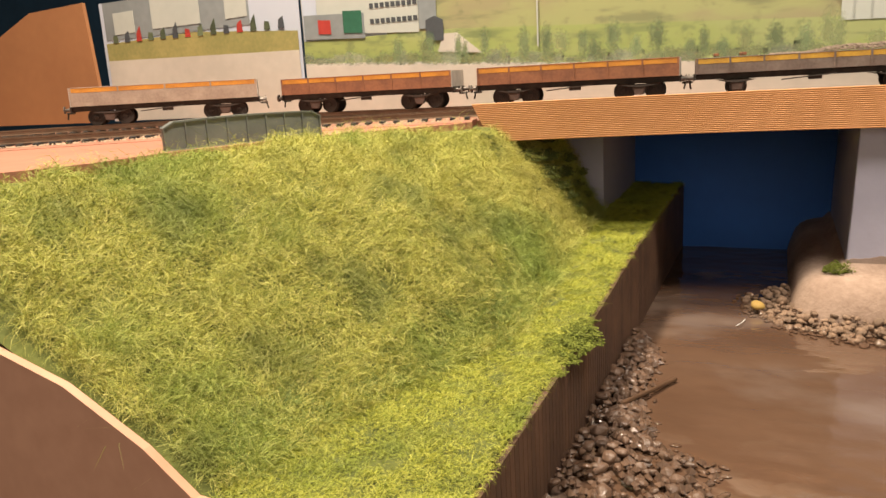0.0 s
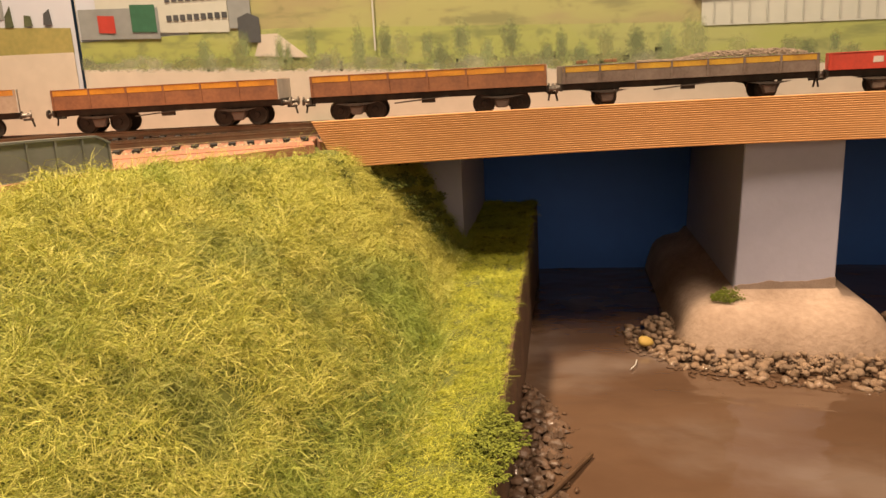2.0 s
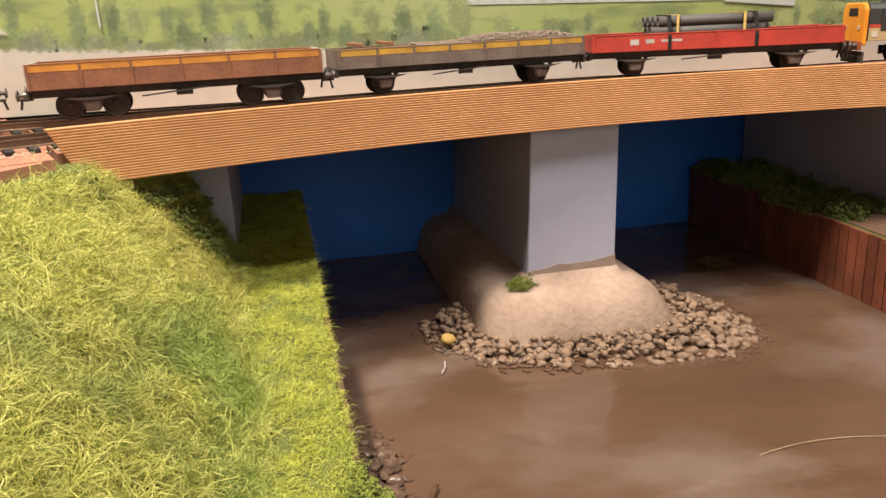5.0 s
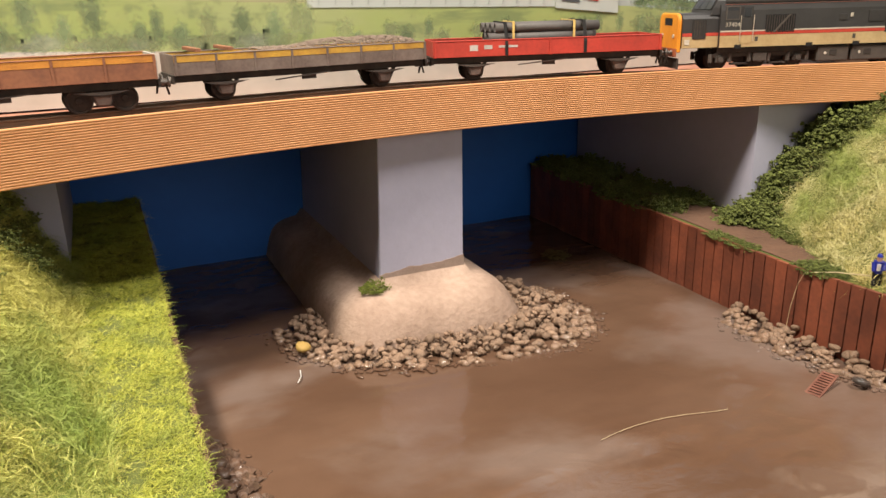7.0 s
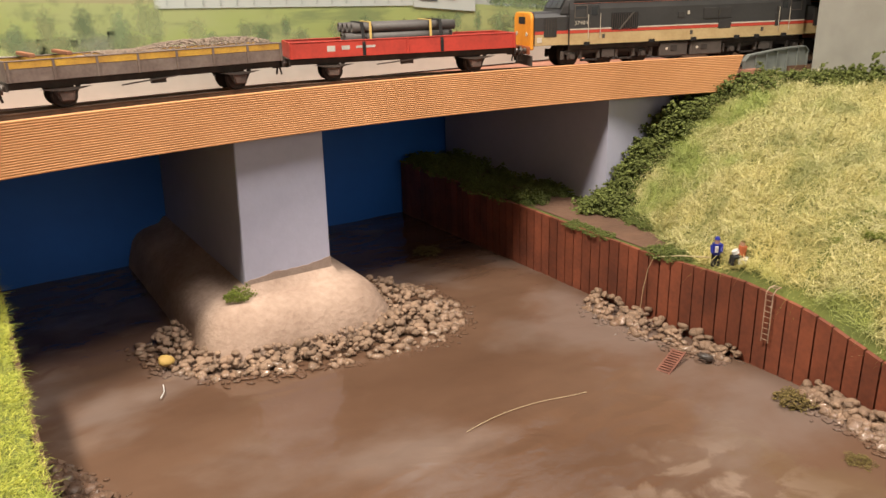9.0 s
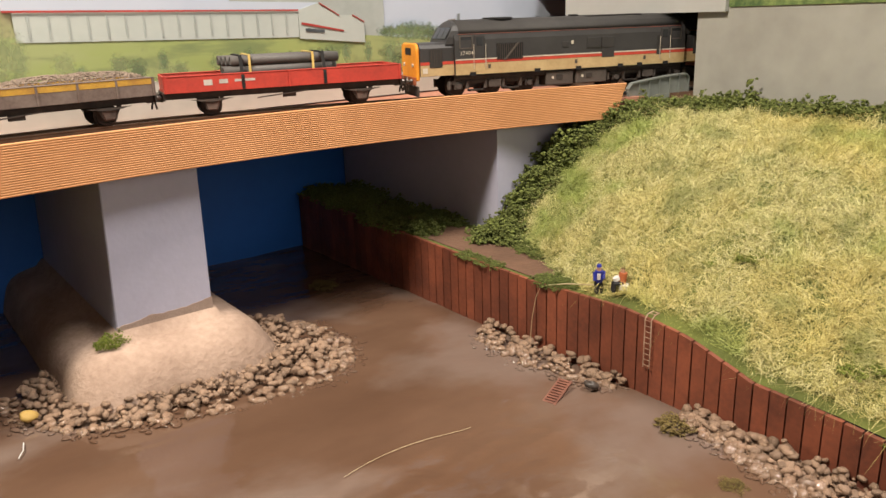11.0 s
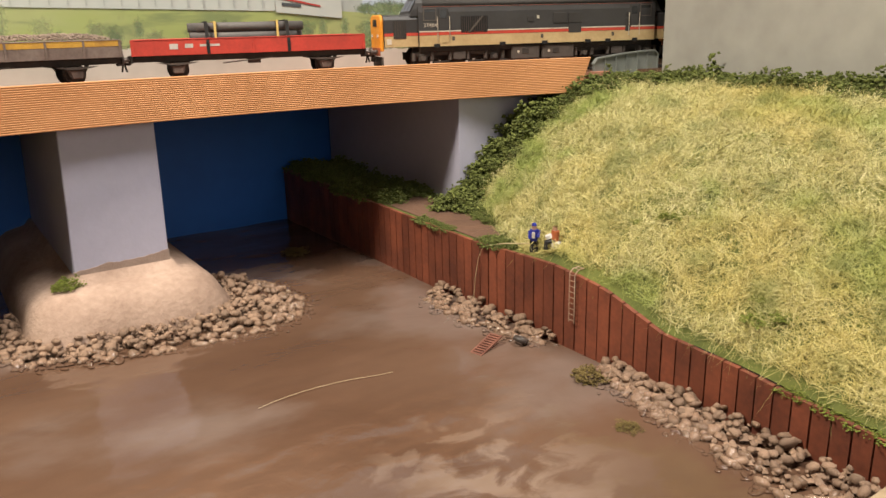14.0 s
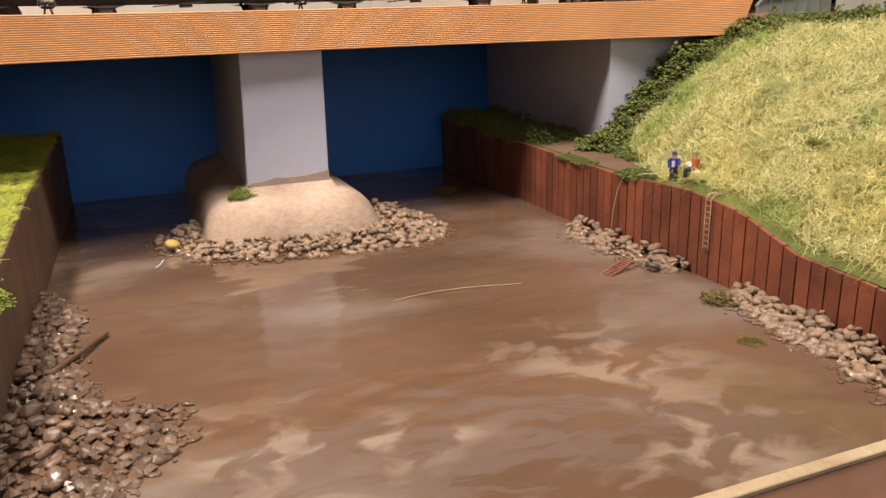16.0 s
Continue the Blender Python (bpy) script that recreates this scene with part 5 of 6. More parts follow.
def locomotive(m):
    loco = thing("diesel_locomotive", "weathered dark grey and cream diesel locomotive with yellow ends", "locomotive", m=m)
    # body shell: side, tumblehome and arched roof
    half = [(0.0177, 0.0148), (0.0179, 0.024), (0.0177, 0.0375), (0.0168, 0.0415)]
    body = bmesh.new()
    join(body, prism(half + [(-y, z) for y, z in half[::-1]], "x", -0.0905, 0.0905))
    bmesh.ops.bevel(body, geom=[e for e in body.edges if abs(e.verts[0].co.x - e.verts[1].co.x) > 0.1 and e.verts[0].co.z < 0.016], offset=0.0006, segments=1, affect="EDGES")
    part("body", body, DARK_GREY, loco)
    roof_half = [(0.01685, 0.0416), (0.0160, 0.0440), (0.0135, 0.0468), (0.0095, 0.0489), (0.0050, 0.0500), (0.0, 0.0503)]
    outline = roof_half + [(-y, z) for y, z in roof_half[-2::-1]]
    bm = prism(outline, "x", -0.0870, 0.0870)
    part("roof", bm, ROOF_BLACK, loco, "matt black weathered roof", True)
    for s in (-1, 1):
        # cab front with raked windscreen
        def rake(z):
            return s * (0.0965 - max(0, z - 0.0365) * 0.62)
        bm = bmesh.new()
        ring = [(0.0165, 0.0350), (0.0166, 0.0395), (0.0160, 0.0435), (0.0135, 0.0465), (0.0095, 0.0486), (0.0050, 0.0497), (0.0, 0.0500)]
        ring = ring + [(-y, z) for y, z in ring[-2::-1]]
        a = [bm.verts.new((rake(z), y * 0.97, z)) for y, z in ring]
        b = [bm.verts.new((s * 0.0868, y, z)) for y, z in ring]
        bm.faces.new(a)
        bm.faces.new(b[::-1])
        for i in range(len(ring)):
            j = (i + 1) % len(ring)
            bm.faces.new((a[i], a[j], b[j], b[i]))
        bmesh.ops.recalc_face_normals(bm, faces=bm.faces)
        cab = part("cab", bm, DARK_GREY, loco)
        for y0, y1 in ((-0.0128, -0.0052), (-0.0042, 0.0042), (0.0052, 0.0128)):
            bm = bmesh.new()
            vs = [bm.verts.new((rake(z) + s * dx, y, z)) for dx in (0.0001, 0.0004) for y, z in ((y0, 0.0385), (y1, 0.0385), (y1 * 0.93, 0.0455), (y0 * 0.93, 0.0455))]
            for q in ((0, 1, 2, 3), (7, 6, 5, 4), (0, 4, 5, 1), (1, 5, 6, 2), (2, 6, 7, 3), (3, 7, 4, 0)):
                bm.faces.new([vs[k] for k in q])
            bmesh.ops.recalc_face_normals(bm, faces=bm.faces)
            part("windscreen", bm, GLASS, cab)
        # nose
        x0, x1 = (0.0905, 0.1145) if s > 0 else (-0.1145, -0.0905)
        nose_half = [(0.0160, 0.0150), (0.0162, 0.0330), (0.0150, 0.0352), (0.0120, 0.0362)]
        part("nose", prism(nose_half + [(-y, z) for y, z in nose_half[::-1]], "x", x0, x1), DARK_GREY, loco)
        x2, x3 = (0.1146, 0.1172) if s > 0 else (-0.1172, -0.1146)
        end = [(0.0158, 0.0125), (0.0160, 0.0325), (0.0145, 0.0356), (0.0115, 0.0366)]
        face = part("nose_end", prism(end + [(-y, z) for y, z in end[::-1]], "x", x2, x3, bevel=0.0007), NOSE_YELLOW, loco, "orange-yellow warning panel")
        xe = x3 if s > 0 else x2
        for y in (-0.0095, 0.0095):
            part("headlight", tube((xe, y, 0.0225), (xe + s * 0.0007, y, 0.0225), 0.0013, 12), WHITE_STRIPE, face)
        part("headcode_panel", box(min(xe, xe + s * 0.0003), max(xe, xe + s * 0.0003), -0.0060, 0.0060, 0.0290, 0.0335), BLACK, face)
        bx = (xe, xe + s * 0.0014)
        beam = part("buffer_beam", box(min(bx), max(bx), -0.0158, 0.0158, 0.0098, 0.0150, 0.0003), BEAM, loco, "rusty orange buffer beam")
        for y in (-0.0055, 0.0, 0.0055):
            part("hose", tube((xe + s * 0.0016, y, 0.0115), (xe + s * 0.0026, y * 1.1, 0.0055), 0.0006, 6), STEEL, beam)
        buffers(loco, xe + s * 0.0014, 0.0125, s)
        plough = prism([(-0.0150, 0.0022), (0.0150, 0.0022), (0.0150, 0.0088), (-0.0150, 0.0088)], "x", min(xe - s * 0.002, xe - s * 0.0008), max(xe - s * 0.002, xe - s * 0.0008))
        part("snow_plough", plough, BOGIE, loco)
        # side bands on the nose
        for side in (-1, 1):
            def band(nm, z0, z1, mt, lab=""):
                part(nm, box(x0 + 0.0002, x1 - 0.0002, side * 0.01625 - 0.00012, side * 0.01625 + 0.00012, z0, z1), mt, loco, lab)
            band("lower_band", 0.0152, 0.0222, CREAM)
            band("red_band", 0.0224, 0.0243, RED_STRIPE)
            xa, xb = (0.099, 0.108) if s > 0 else (-0.108, -0.099)
            part("nose_grille", box(xa, xb, side * 0.01635 - 0.0002, side * 0.01635 + 0.0002, 0.0205, 0.0325), ROOF_BLACK, loco)
            for k in range(5):
                xg = xa + 0.0012 + k * 0.0017
                part("slat", box(xg, xg + 0.0006, side * 0.0166 - 0.0002, side * 0.0166 + 0.0002, 0.0208, 0.0322), BOGIE, loco)
            part("sand_flap", box(*((0.1095, 0.1128) if s > 0 else (-0.1128, -0.1095)), side * 0.0165 - 0.00012, side * 0.0165 + 0.00012, 0.0170, 0.0205), WHITE_STRIPE, loco)
            # cab side window, door, handrails
            xa, xb = (0.0785, 0.0865) if s > 0 else (-0.0865, -0.0785)
            win = part("cab_window", box(xa, xb, side * 0.0175 - 0.0002, side * 0.0175 + 0.0002, 0.0325, 0.0395, 0.0001), GLASS, loco)
            fr = box(xa - 0.0007, xb + 0.0007, side * 0.0177 - 0.0002, side * 0.0177 + 0.0002, 0.0395, 0.0402)
            box(xa - 0.0007, xb + 0.0007, side * 0.0178 - 0.0002, side * 0.0178 + 0.0002, 0.0318, 0.0325, 0, fr)
            box(xa - 0.0007, xa, side * 0.0178 - 0.0002, side * 0.0178 + 0.0002, 0.0325, 0.0395, 0, fr)
            box(xb, xb + 0.0007, side * 0.0178 - 0.0002, side * 0.0178 + 0.0002, 0.0325, 0.0395, 0, fr)
            part("window_frame", fr, STEEL, win)
            xd0, xd1 = (0.0695, 0.0765) if s > 0 else (-0.0765, -0.0695)
            door = part("cab_door", box(xd0, xd1, side * 0.0179 - 0.0002, side * 0.0179 + 0.0002, 0.0170, 0.0402, 0.0001), DARK_GREY, loco)
            part("door_window", box(xd0 + 0.0014, xd1 - 0.0014, side * 0.0181 - 0.0002, side * 0.0181 + 0.0002, 0.0335, 0.0390), GLASS, door)
            part("door_lower", box(xd0 + 0.0003, xd1 - 0.0003, side * 0.0182 - 0.0002, side * 0.0182 + 0.0002, 0.0172, 0.0222), CREAM, door)
            part("door_stripe", box(xd0 + 0.0003, xd1 - 0.0003, side * 0.0182 - 0.0002, side * 0.0182 + 0.0002, 0.0224, 0.0243), RED_STRIPE, door)
            for xh in (xd0 - 0.0008, xd1 + 0.0008):
                part("handrail", tube((xh, side * 0.0186, 0.0185), (xh, side * 0.0186, 0.0345), 0.00022, 6), WHITE_STRIPE, loco)
    for side in (-1, 1):
        y = side * 0.0180
        part("lower_band", box(-0.0903, 0.0903, y - 0.00015, y + 0.00015, 0.0150, 0.0222), CREAM, loco, "weathered cream lower band")
        part("red_band", box(-0.0903, 0.0903, y - 0.0002, y + 0.0002, 0.0224, 0.0243), RED_STRIPE, loco, "red stripe")
        part("white_band", box(-0.0903, 0.0903, y - 0.00015, y + 0.00015, 0.0245, 0.0253), WHITE_STRIPE, loco)
        yc = side * 0.01695
        part("roof_line", box(-0.088, 0.088, yc - 0.0002, yc + 0.0002, 0.0410, 0.04125), ROOF_LINE, loco, "thin red line under the roof")
        y = side * 0.0180
        big = part("radiator_grille", box(-0.0605, -0.0410, y - 0.0002, y + 0.0002, 0.0235, 0.0345), BLACK, loco)
        for k in range(12):
            xg = -0.0600 + k * 0.0016
            part("slat", box(xg, xg + 0.0005, side * 0.0183 - 0.0002, side * 0.0183 + 0.0002, 0.0238, 0.0342), BOGIE, big)
        part("grille_bar", prism([(-0.0555, 0.0236), (-0.0540, 0.0236), (-0.0440, 0.0344), (-0.0455, 0.0344)], "y", side * 0.0186 - 0.0002, side * 0.0186 + 0.0002), TANK, big)
        for x0, x1, z0, z1 in ((0.0085, 0.0195, 0.0285, 0.0355), (0.0205, 0.0305, 0.0285, 0.0355), (0.0205, 0.0305, 0.0215, 0.0278), (-0.0110, -0.0060, 0.0300, 0.0335), (0.0660, 0.0708, 0.0215, 0.0300), (0.0665, 0.0702, 0.0315, 0.0350)):
            part("side_grille", box(x0, x1, y - 0.0003, y + 0.0003, z0, z1, 0.0001), ROOF_BLACK, loco)
        part("small_plate", box(-0.0038, -0.0022, y - 0.0003, y + 0.0003, 0.0318, 0.0342), WHITE_STRIPE, loco)
        for k in range(8):
            part("roof_panel", box(0.0085 + k * 0.0072, 0.0147 + k * 0.0072, side * 0.0166 - 0.0003, side * 0.0166 + 0.0003, 0.0372, 0.0402), ROOF_BLACK, loco)
        for x in (-0.078, -0.030, 0.002, 0.036, 0.052, 0.074):
            part("step_notch", box(x - 0.0022, x + 0.0022, y - 0.0004, y + 0.0004, 0.0142, 0.0166), BLACK, loco)
        for x in (-0.066, 0.0, 0.056):
            part("lift_bracket", box(x - 0.0010, x + 0.0010, y - 0.0003, y + 0.0003, 0.0185, 0.0212), TANK, loco)
        text_m = Matrix.Translation((-0.0872 if side < 0 else -0.076, side * 0.01822, 0.0278)) @ Matrix.Rotation(math.radians(90), 4, "X")
        if side > 0:
            text_m = Matrix.Translation((-0.076, 0.01822, 0.0278)) @ Matrix.Rotation(math.radians(180), 4, "Z") @ Matrix.Rotation(math.radians(90), 4, "X")
        letters("37404", 0.0026, WHITE_STRIPE, loco, "running_number", text_m)
    fan = lathe([(0.0105, 0.0), (0.0105, 0.0012), (0.0092, 0.0014), (0.0090, 0.0009), (0.002, 0.0009), (0.0018, 0.0013)], 24)
    part("roof_fan", fan, BLACK, loco, m=Matrix.Translation((-0.052, 0, 0.0498)))
    part("exhaust", box(0.004, 0.010, -0.0025, 0.0025, 0.0500, 0.0514, 0.0004), BLACK, loco)
    part("roof_hatch", box(0.014, 0.060, -0.0070, 0.0070, 0.0496, 0.0506, 0.0004), ROOF_BLACK, loco)
    part("horn", tube((-0.088, 0, 0.0500), (-0.083, 0, 0.0505), 0.0008, 8), STEEL, loco)
    # underframe
    part("solebar", box(-0.090, 0.090, -0.0150, 0.0150, 0.0115, 0.0149), BOGIE, loco)
    for x0, x1 in ((-0.0225, -0.0010), (0.0010, 0.0260)):
        tank = part("fuel_tank", box(x0, x1, -0.0168, 0.0168, 0.0042, 0.0140, 0.0008), TANK, loco, "dirty grey-brown tank")
        for side in (-1, 1):
            part("tank_hatch", box(x0 + 0.008, x0 + 0.013, side * 0.0169 - 0.0002, side * 0.0169 + 0.0002, 0.0080, 0.0115, 0.0001), BOGIE, tank)
            part("tank_gauge", tube((x0 + 0.005, side * 0.0166, 0.0095), (x0 + 0.005, side * 0.0172, 0.0095), 0.0009, 10), WHITE_STRIPE, tank)
    for s in (-1, 1):
        cxb = s * 0.0610
        bogie = part("bogie", box(cxb - 0.028, cxb + 0.028, -0.0080, 0.0080, 0.0055, 0.0112, 0.0006), BOGIE, loco, "dirty three-axle bogie")
        for side in (-1, 1):
            ys = side * 0.0135
            pts = [(cxb - 0.033, 0.0095), (cxb - 0.030, 0.0112), (cxb + 0.030, 0.0112), (cxb + 0.033, 0.0095), (cxb + 0.028, 0.0078), (cxb + 0.012, 0.0088), (cxb - 0.012, 0.0088), (cxb - 0.028, 0.0078)]
            part("side_frame", prism(pts, "y", ys - 0.0009, ys + 0.0009), BOGIE, bogie)
            for k in (-1, 0, 1):
                xw = cxb + k * 0.0262
                wheel(bogie, xw, side * 0.0088, 0.0072)
                part("axle_box", box(xw - 0.0030, xw + 0.0030, ys - 0.0015, ys + 0.0016, 0.0050, 0.0098, 0.0006), BOGIE, bogie)
                part("axle_cap", tube((xw, ys, 0.0072), (xw, ys + side * 0.0024, 0.0072), 0.0017, 12), TANK, bogie)
                for dx in (-0.0065, 0.0065):
                    part("spring", tube((xw + dx, ys + side * 0.0004, 0.0055), (xw + dx, ys + side * 0.0004, 0.0108), 0.0014, 10), TANK, bogie)
            for xs in (cxb - 0.013, cxb + 0.013):
                part("equaliser", box(xs - 0.0060, xs + 0.0060, ys - 0.0004, ys + 0.0018, 0.0036, 0.0050, 0.0003), BOGIE, bogie)
            part("footstep", box(cxb - 0.0045, cxb + 0.0045, ys + side * 0.0018 - 0.0005, ys + side * 0.0018 + 0.0005, 0.0060, 0.0112, 0.0002), TANK, bogie)
    return loco


def wagon(m, length, label, side_mat, band_mat, z_top, frame_mat, bogies=False, posts=5, end_mat=None, writing=False):
    w = thing("open_wagon", label, "wagon", group="goods wagons", m=m)
    h, hw = length / 2, 0.0165
    z0 = 0.0150
    part("floor", box(-h, h, -hw + 0.0008, hw - 0.0008, z0, z0 + 0.0012), frame_mat, w)
    zb = z_top - (0.0032 if band_mat else 0)
    for side in (-1, 1):
        y = side * hw
        s = part("side_panel", box(-h, h, y - 0.0005, y + 0.0005, z0, zb, 0.0001), side_mat, w)
        if band_mat:
            part("top_band", box(-h, h, y - 0.0006, y + 0.0006, zb, z_top), band_mat, s)
        part("top_rail", box(-h, h, y - 0.0008, y + 0.0008, z_top, z_top + 0.0006, 0.0002), side_mat, w)
        for i in range(posts + 1):
            x = -h + 0.0008 + (2 * h - 0.0016) * i / posts
            part("post", box(x - 0.0006, x + 0.0006, side * (hw + 0.0006) - 0.0004, side * (hw + 0.0006) + 0.0004, z0, z_top), side_mat, w)
        if writing:
            for x0, x1, za, zc in ((-h + 0.022, -h + 0.027, 0.0185, 0.0218), (-h + 0.031, -h + 0.036, 0.0192, 0.0216), (-h + 0.040, -h + 0.052, 0.0198, 0.0212)):
                part("lettering_bar", box(x0, x1, side * (hw + 0.00055) - 0.0001, side * (hw + 0.00055) + 0.0001, za, zc), WHITE_END, s)
    for e in (-1, 1):
        part("end_panel", box(e * h - 0.0005, e * h + 0.0005, -hw - 0.0004, hw + 0.0004, z0, z_top + 0.0004), end_mat or side_mat, w)
        part("buffer_beam", box(e * (h + 0.0008) - 0.0006, e * (h + 0.0008) + 0.0006, -0.0155, 0.0155, 0.0108, z0 + 0.0002), frame_mat, w)
        buffers(w, e * (h + 0.0014), 0.0128, e)
    for side in (-1, 1):
        part("solebar", box(-h, h, side * 0.0125 - 0.0008, side * 0.0125 + 0.0008, 0.0112, 0.0149), BOGIE, w)
    for e in (-1, 1):
        xa = e * (h - 0.026)
        for dx in ((-0.0105, 0.0105) if bogies else (0.0,)):
            part("axle", tube((xa + dx, -0.008, 0.0062), (xa + dx, 0.008, 0.0062), 0.0009, 8), STEEL, w)
            for side in (-1, 1):
                wheel(w, xa + dx, side * 0.0088, 0.0062)
        for side in (-1, 1):
            y = side * 0.0128
            for leg in (-1, 1):
                part("axle_guard", prism([(xa + leg * 0.0075, 0.0114), (xa + leg * 0.0050, 0.0114), (xa + leg * 0.0022, 0.0040), (xa + leg * 0.0034, 0.0040)], "y", y - 0.0005, y + 0.0005), BOGIE, w)
            part("axle_box", prism([(xa - 0.0044, 0.0090), (xa - 0.0030, 0.0036), (xa + 0.0030, 0.0036), (xa + 0.0044, 0.0090)], "y", y - 0.0012, y + 0.0024, bevel=0.0006), GUARD, w, "dusty brown axle box")
            spring = prism([(xa - 0.0125, 0.0105), (xa - 0.0060, 0.0092), (xa, 0.0088), (xa + 0.0060, 0.0092), (xa + 0.0125, 0.0105), (xa + 0.0060, 0.0104), (xa, 0.0104), (xa - 0.0060, 0.0104)], "y", side * 0.0142 - 0.0007, side * 0.0142 + 0.0007)
            part("leaf_spring", spring, TANK, w)
    part("brake_lever", tube((-0.020, -0.0146, 0.0092), (0.012, -0.0146, 0.0118), 0.0004, 6), STEEL, w)
    part("brake_shoe", box(-0.004, 0.004, -0.0140, -0.0120, 0.0085, 0.0112), BOGIE, w)
    return w


def on_track(s, z=0.0):
    """The pose of a vehicle whose middle is s metres along the rear track from straight ahead."""
    a = s / R_REAR
    r = rear_radius(a)
    p = arc(r, a, Z_RAIL + z)
    q = arc(rear_radius(a + 0.01), a + 0.01, Z_RAIL + z) - arc(rear_radius(a - 0.01), a - 0.01, Z_RAIL + z)
    return Matrix.Translation(p) @ Matrix.Rotation(math.atan2(q.y, q.x), 4, "Z")


S_LOCO = 0.275
locomotive(on_track(S_LOCO))
S_RED = S_LOCO - 0.1235 - 0.008 - 0.0755
wagon(on_track(S_RED), 0.146, "red low-sided open wagon loaded with pipes", WAGON_RED, None, 0.0242, BOGIE, posts=2, writing=True)
S_GREY = S_RED - 0.0755 - 0.006 - 0.075
wagon(on_track(S_GREY), 0.146, "grey-brown open wagon with yellow band, loaded with rubble", WAGON_GREY, WAGON_YELLOW, 0.0248, BOGIE, posts=7)
S_RUST = S_GREY - 0.075 - 0.006 - 0.071
wagon(on_track(S_RUST), 0.138, "rusty brown open wagon with orange band", WAGON_RUST, WAGON_ORANGE, 0.0265, BOGIE, True, 6, WHITE_END)
S_LAST = S_RUST - 0.071 - 0.006 - 0.071
wagon(on_track(S_LAST), 0.138, "rusty brown open wagon with orange band", WAGON_RUST, WAGON_ORANGE, 0.0265, BOGIE, True, 6, WHITE_END)
S_TALL = S_LAST - 0.071 - 0.006 - 0.071
wagon(on_track(S_TALL), 0.138, "pale grey open wagon with broad orange band and white ends", WAGON_PALE, WAGON_ORANGE, 0.0285, BOGIE, True, 4, WHITE_END)

# pipes on the red wagon
stack = thing("pipe_stack", "stack of grey pipes strapped down on the red wagon", "pipes", m=on_track(S_RED, 0.0162))
for x in (-0.030, 0.028):
    part("bearer", box(x - 0.0012, x + 0.0012, -0.0130, 0.0130, 0.0, 0.0060, 0.0002), WAGON_RUST, stack, "timber bearer")
for row, cols in ((0, 4), (1, 4)):
    for c in range(cols):
        y, z = (c - 1.5) * 0.0062 + (0.0 if row % 2 == 0 else 0.0004), 0.0091 + row * 0.0058
        x0 = -0.038 + 0.0015 * ((c * 7 + row * 3) % 4)
        bm = bmesh.new()
        rings = []
        for r, x in ((0.0030, x0), (0.0030, x0 + 0.067), (0.0024, x0 + 0.067), (0.0024, x0)):
            rings.append([bm.verts.new((x, y + r * math.cos(2 * math.pi * k / 14), z + r * math.sin(2 * math.pi * k / 14))) for k in range(14)])
        for p, q in zip(rings, rings[1:] + rings[:1]):
            for k in range(14):
                bm.faces.new((p[k], p[(k + 1) % 14], q[(k + 1) % 14], q[k]))
        bmesh.ops.recalc_face_normals(bm, faces=bm.faces)
        part("pipe", bm, PIPE, stack, smooth=True)
for x in (-0.0225, 0.0165):
    bm = box(x - 0.0007, x + 0.0007, -0.0127, 0.0127, 0.0181, 0.0186)
    for side in (-1, 1):
        box(x - 0.0007, x + 0.0007, side * 0.0127 - 0.0002, side * 0.0127 + 0.0002, 0.0, 0.0181, 0, bm)
    part("strap", bm, STRAP_YELLOW, stack, "pale yellow strap")
for x in (-0.028, 0.0225):
    bm = box(x - 0.0010, x + 0.0010, -0.0132, 0.0132, 0.0180, 0.0186)
    for side in (-1, 1):
        bm2 = prism([(side * 0.0130, 0.0186), (side * 0.0135, 0.0180), (side * 0.0175, 0.0060), (side * 0.0175, -0.0010), (side * 0.0172, -0.0010), (side * 0.0170, 0.0060)], "x", x - 0.0010, x + 0.0010)
        join(bm, bm2)
    part("tie_strap", bm, BLACK, stack, "black tie strap")


def rubble_heap():
    rr = random.Random(9)
    bm = bmesh.new()
    for i in range(3200):
        x = rr.uniform(-0.030, 0.070)
        y = rr.uniform(-0.0150, 0.0150)
        hump = 0.0032 * max(0, math.cos((x - 0.052) * 75)) * (abs(x - 0.052) < 0.021) + 0.0032 * max(0, math.cos((x - 0.022) * 60)) * (abs(x - 0.022) < 0.026) + 0.0016 * (x > -0.026)
        z = 0.0078 + hump * (1 - (y / 0.019) ** 2) + rr.uniform(-0.0006, 0.0004)
        k = rr.uniform(0.0003, 0.0009)
        vs = [bm.verts.new((x + dx * k * rr.uniform(0.6, 1.2), y + dy * k * rr.uniform(0.6, 1.2), z + dz * k * rr.uniform(0.4, 0.9))) for dx, dy, dz in ((1, 0, 0), (0, 1, 0), (-1, 0, 0), (0, -1, 0), (0, 0, 1), (0, 0, -1))]
        for a, b in ((0, 1), (1, 2), (2, 3), (3, 0)):
            bm.faces.new((vs[a], vs[b], vs[4]))
            bm.faces.new((vs[b], vs[a], vs[5]))
    box(-0.033, 0.072, -0.0156, 0.0156, 0.0, 0.0074, 0, bm)
    return bm


solid("rubble_load", rubble_heap(), RUBBLE, "heaps of pale rubble in the grey wagon", "rubble", "stuff", m=on_track(S_GREY, 0.0164))
for x in (-0.060, -0.043):
    solid("timber_baulk", box(x - 0.0014, x + 0.0014, -0.0158, 0.0158, 0.0098, 0.0116, 0.0002), WAGON_RUST, "rusty beam lying across the grey wagon", "beam", group="beams on the wagon", m=on_track(S_GREY, 0.0164))

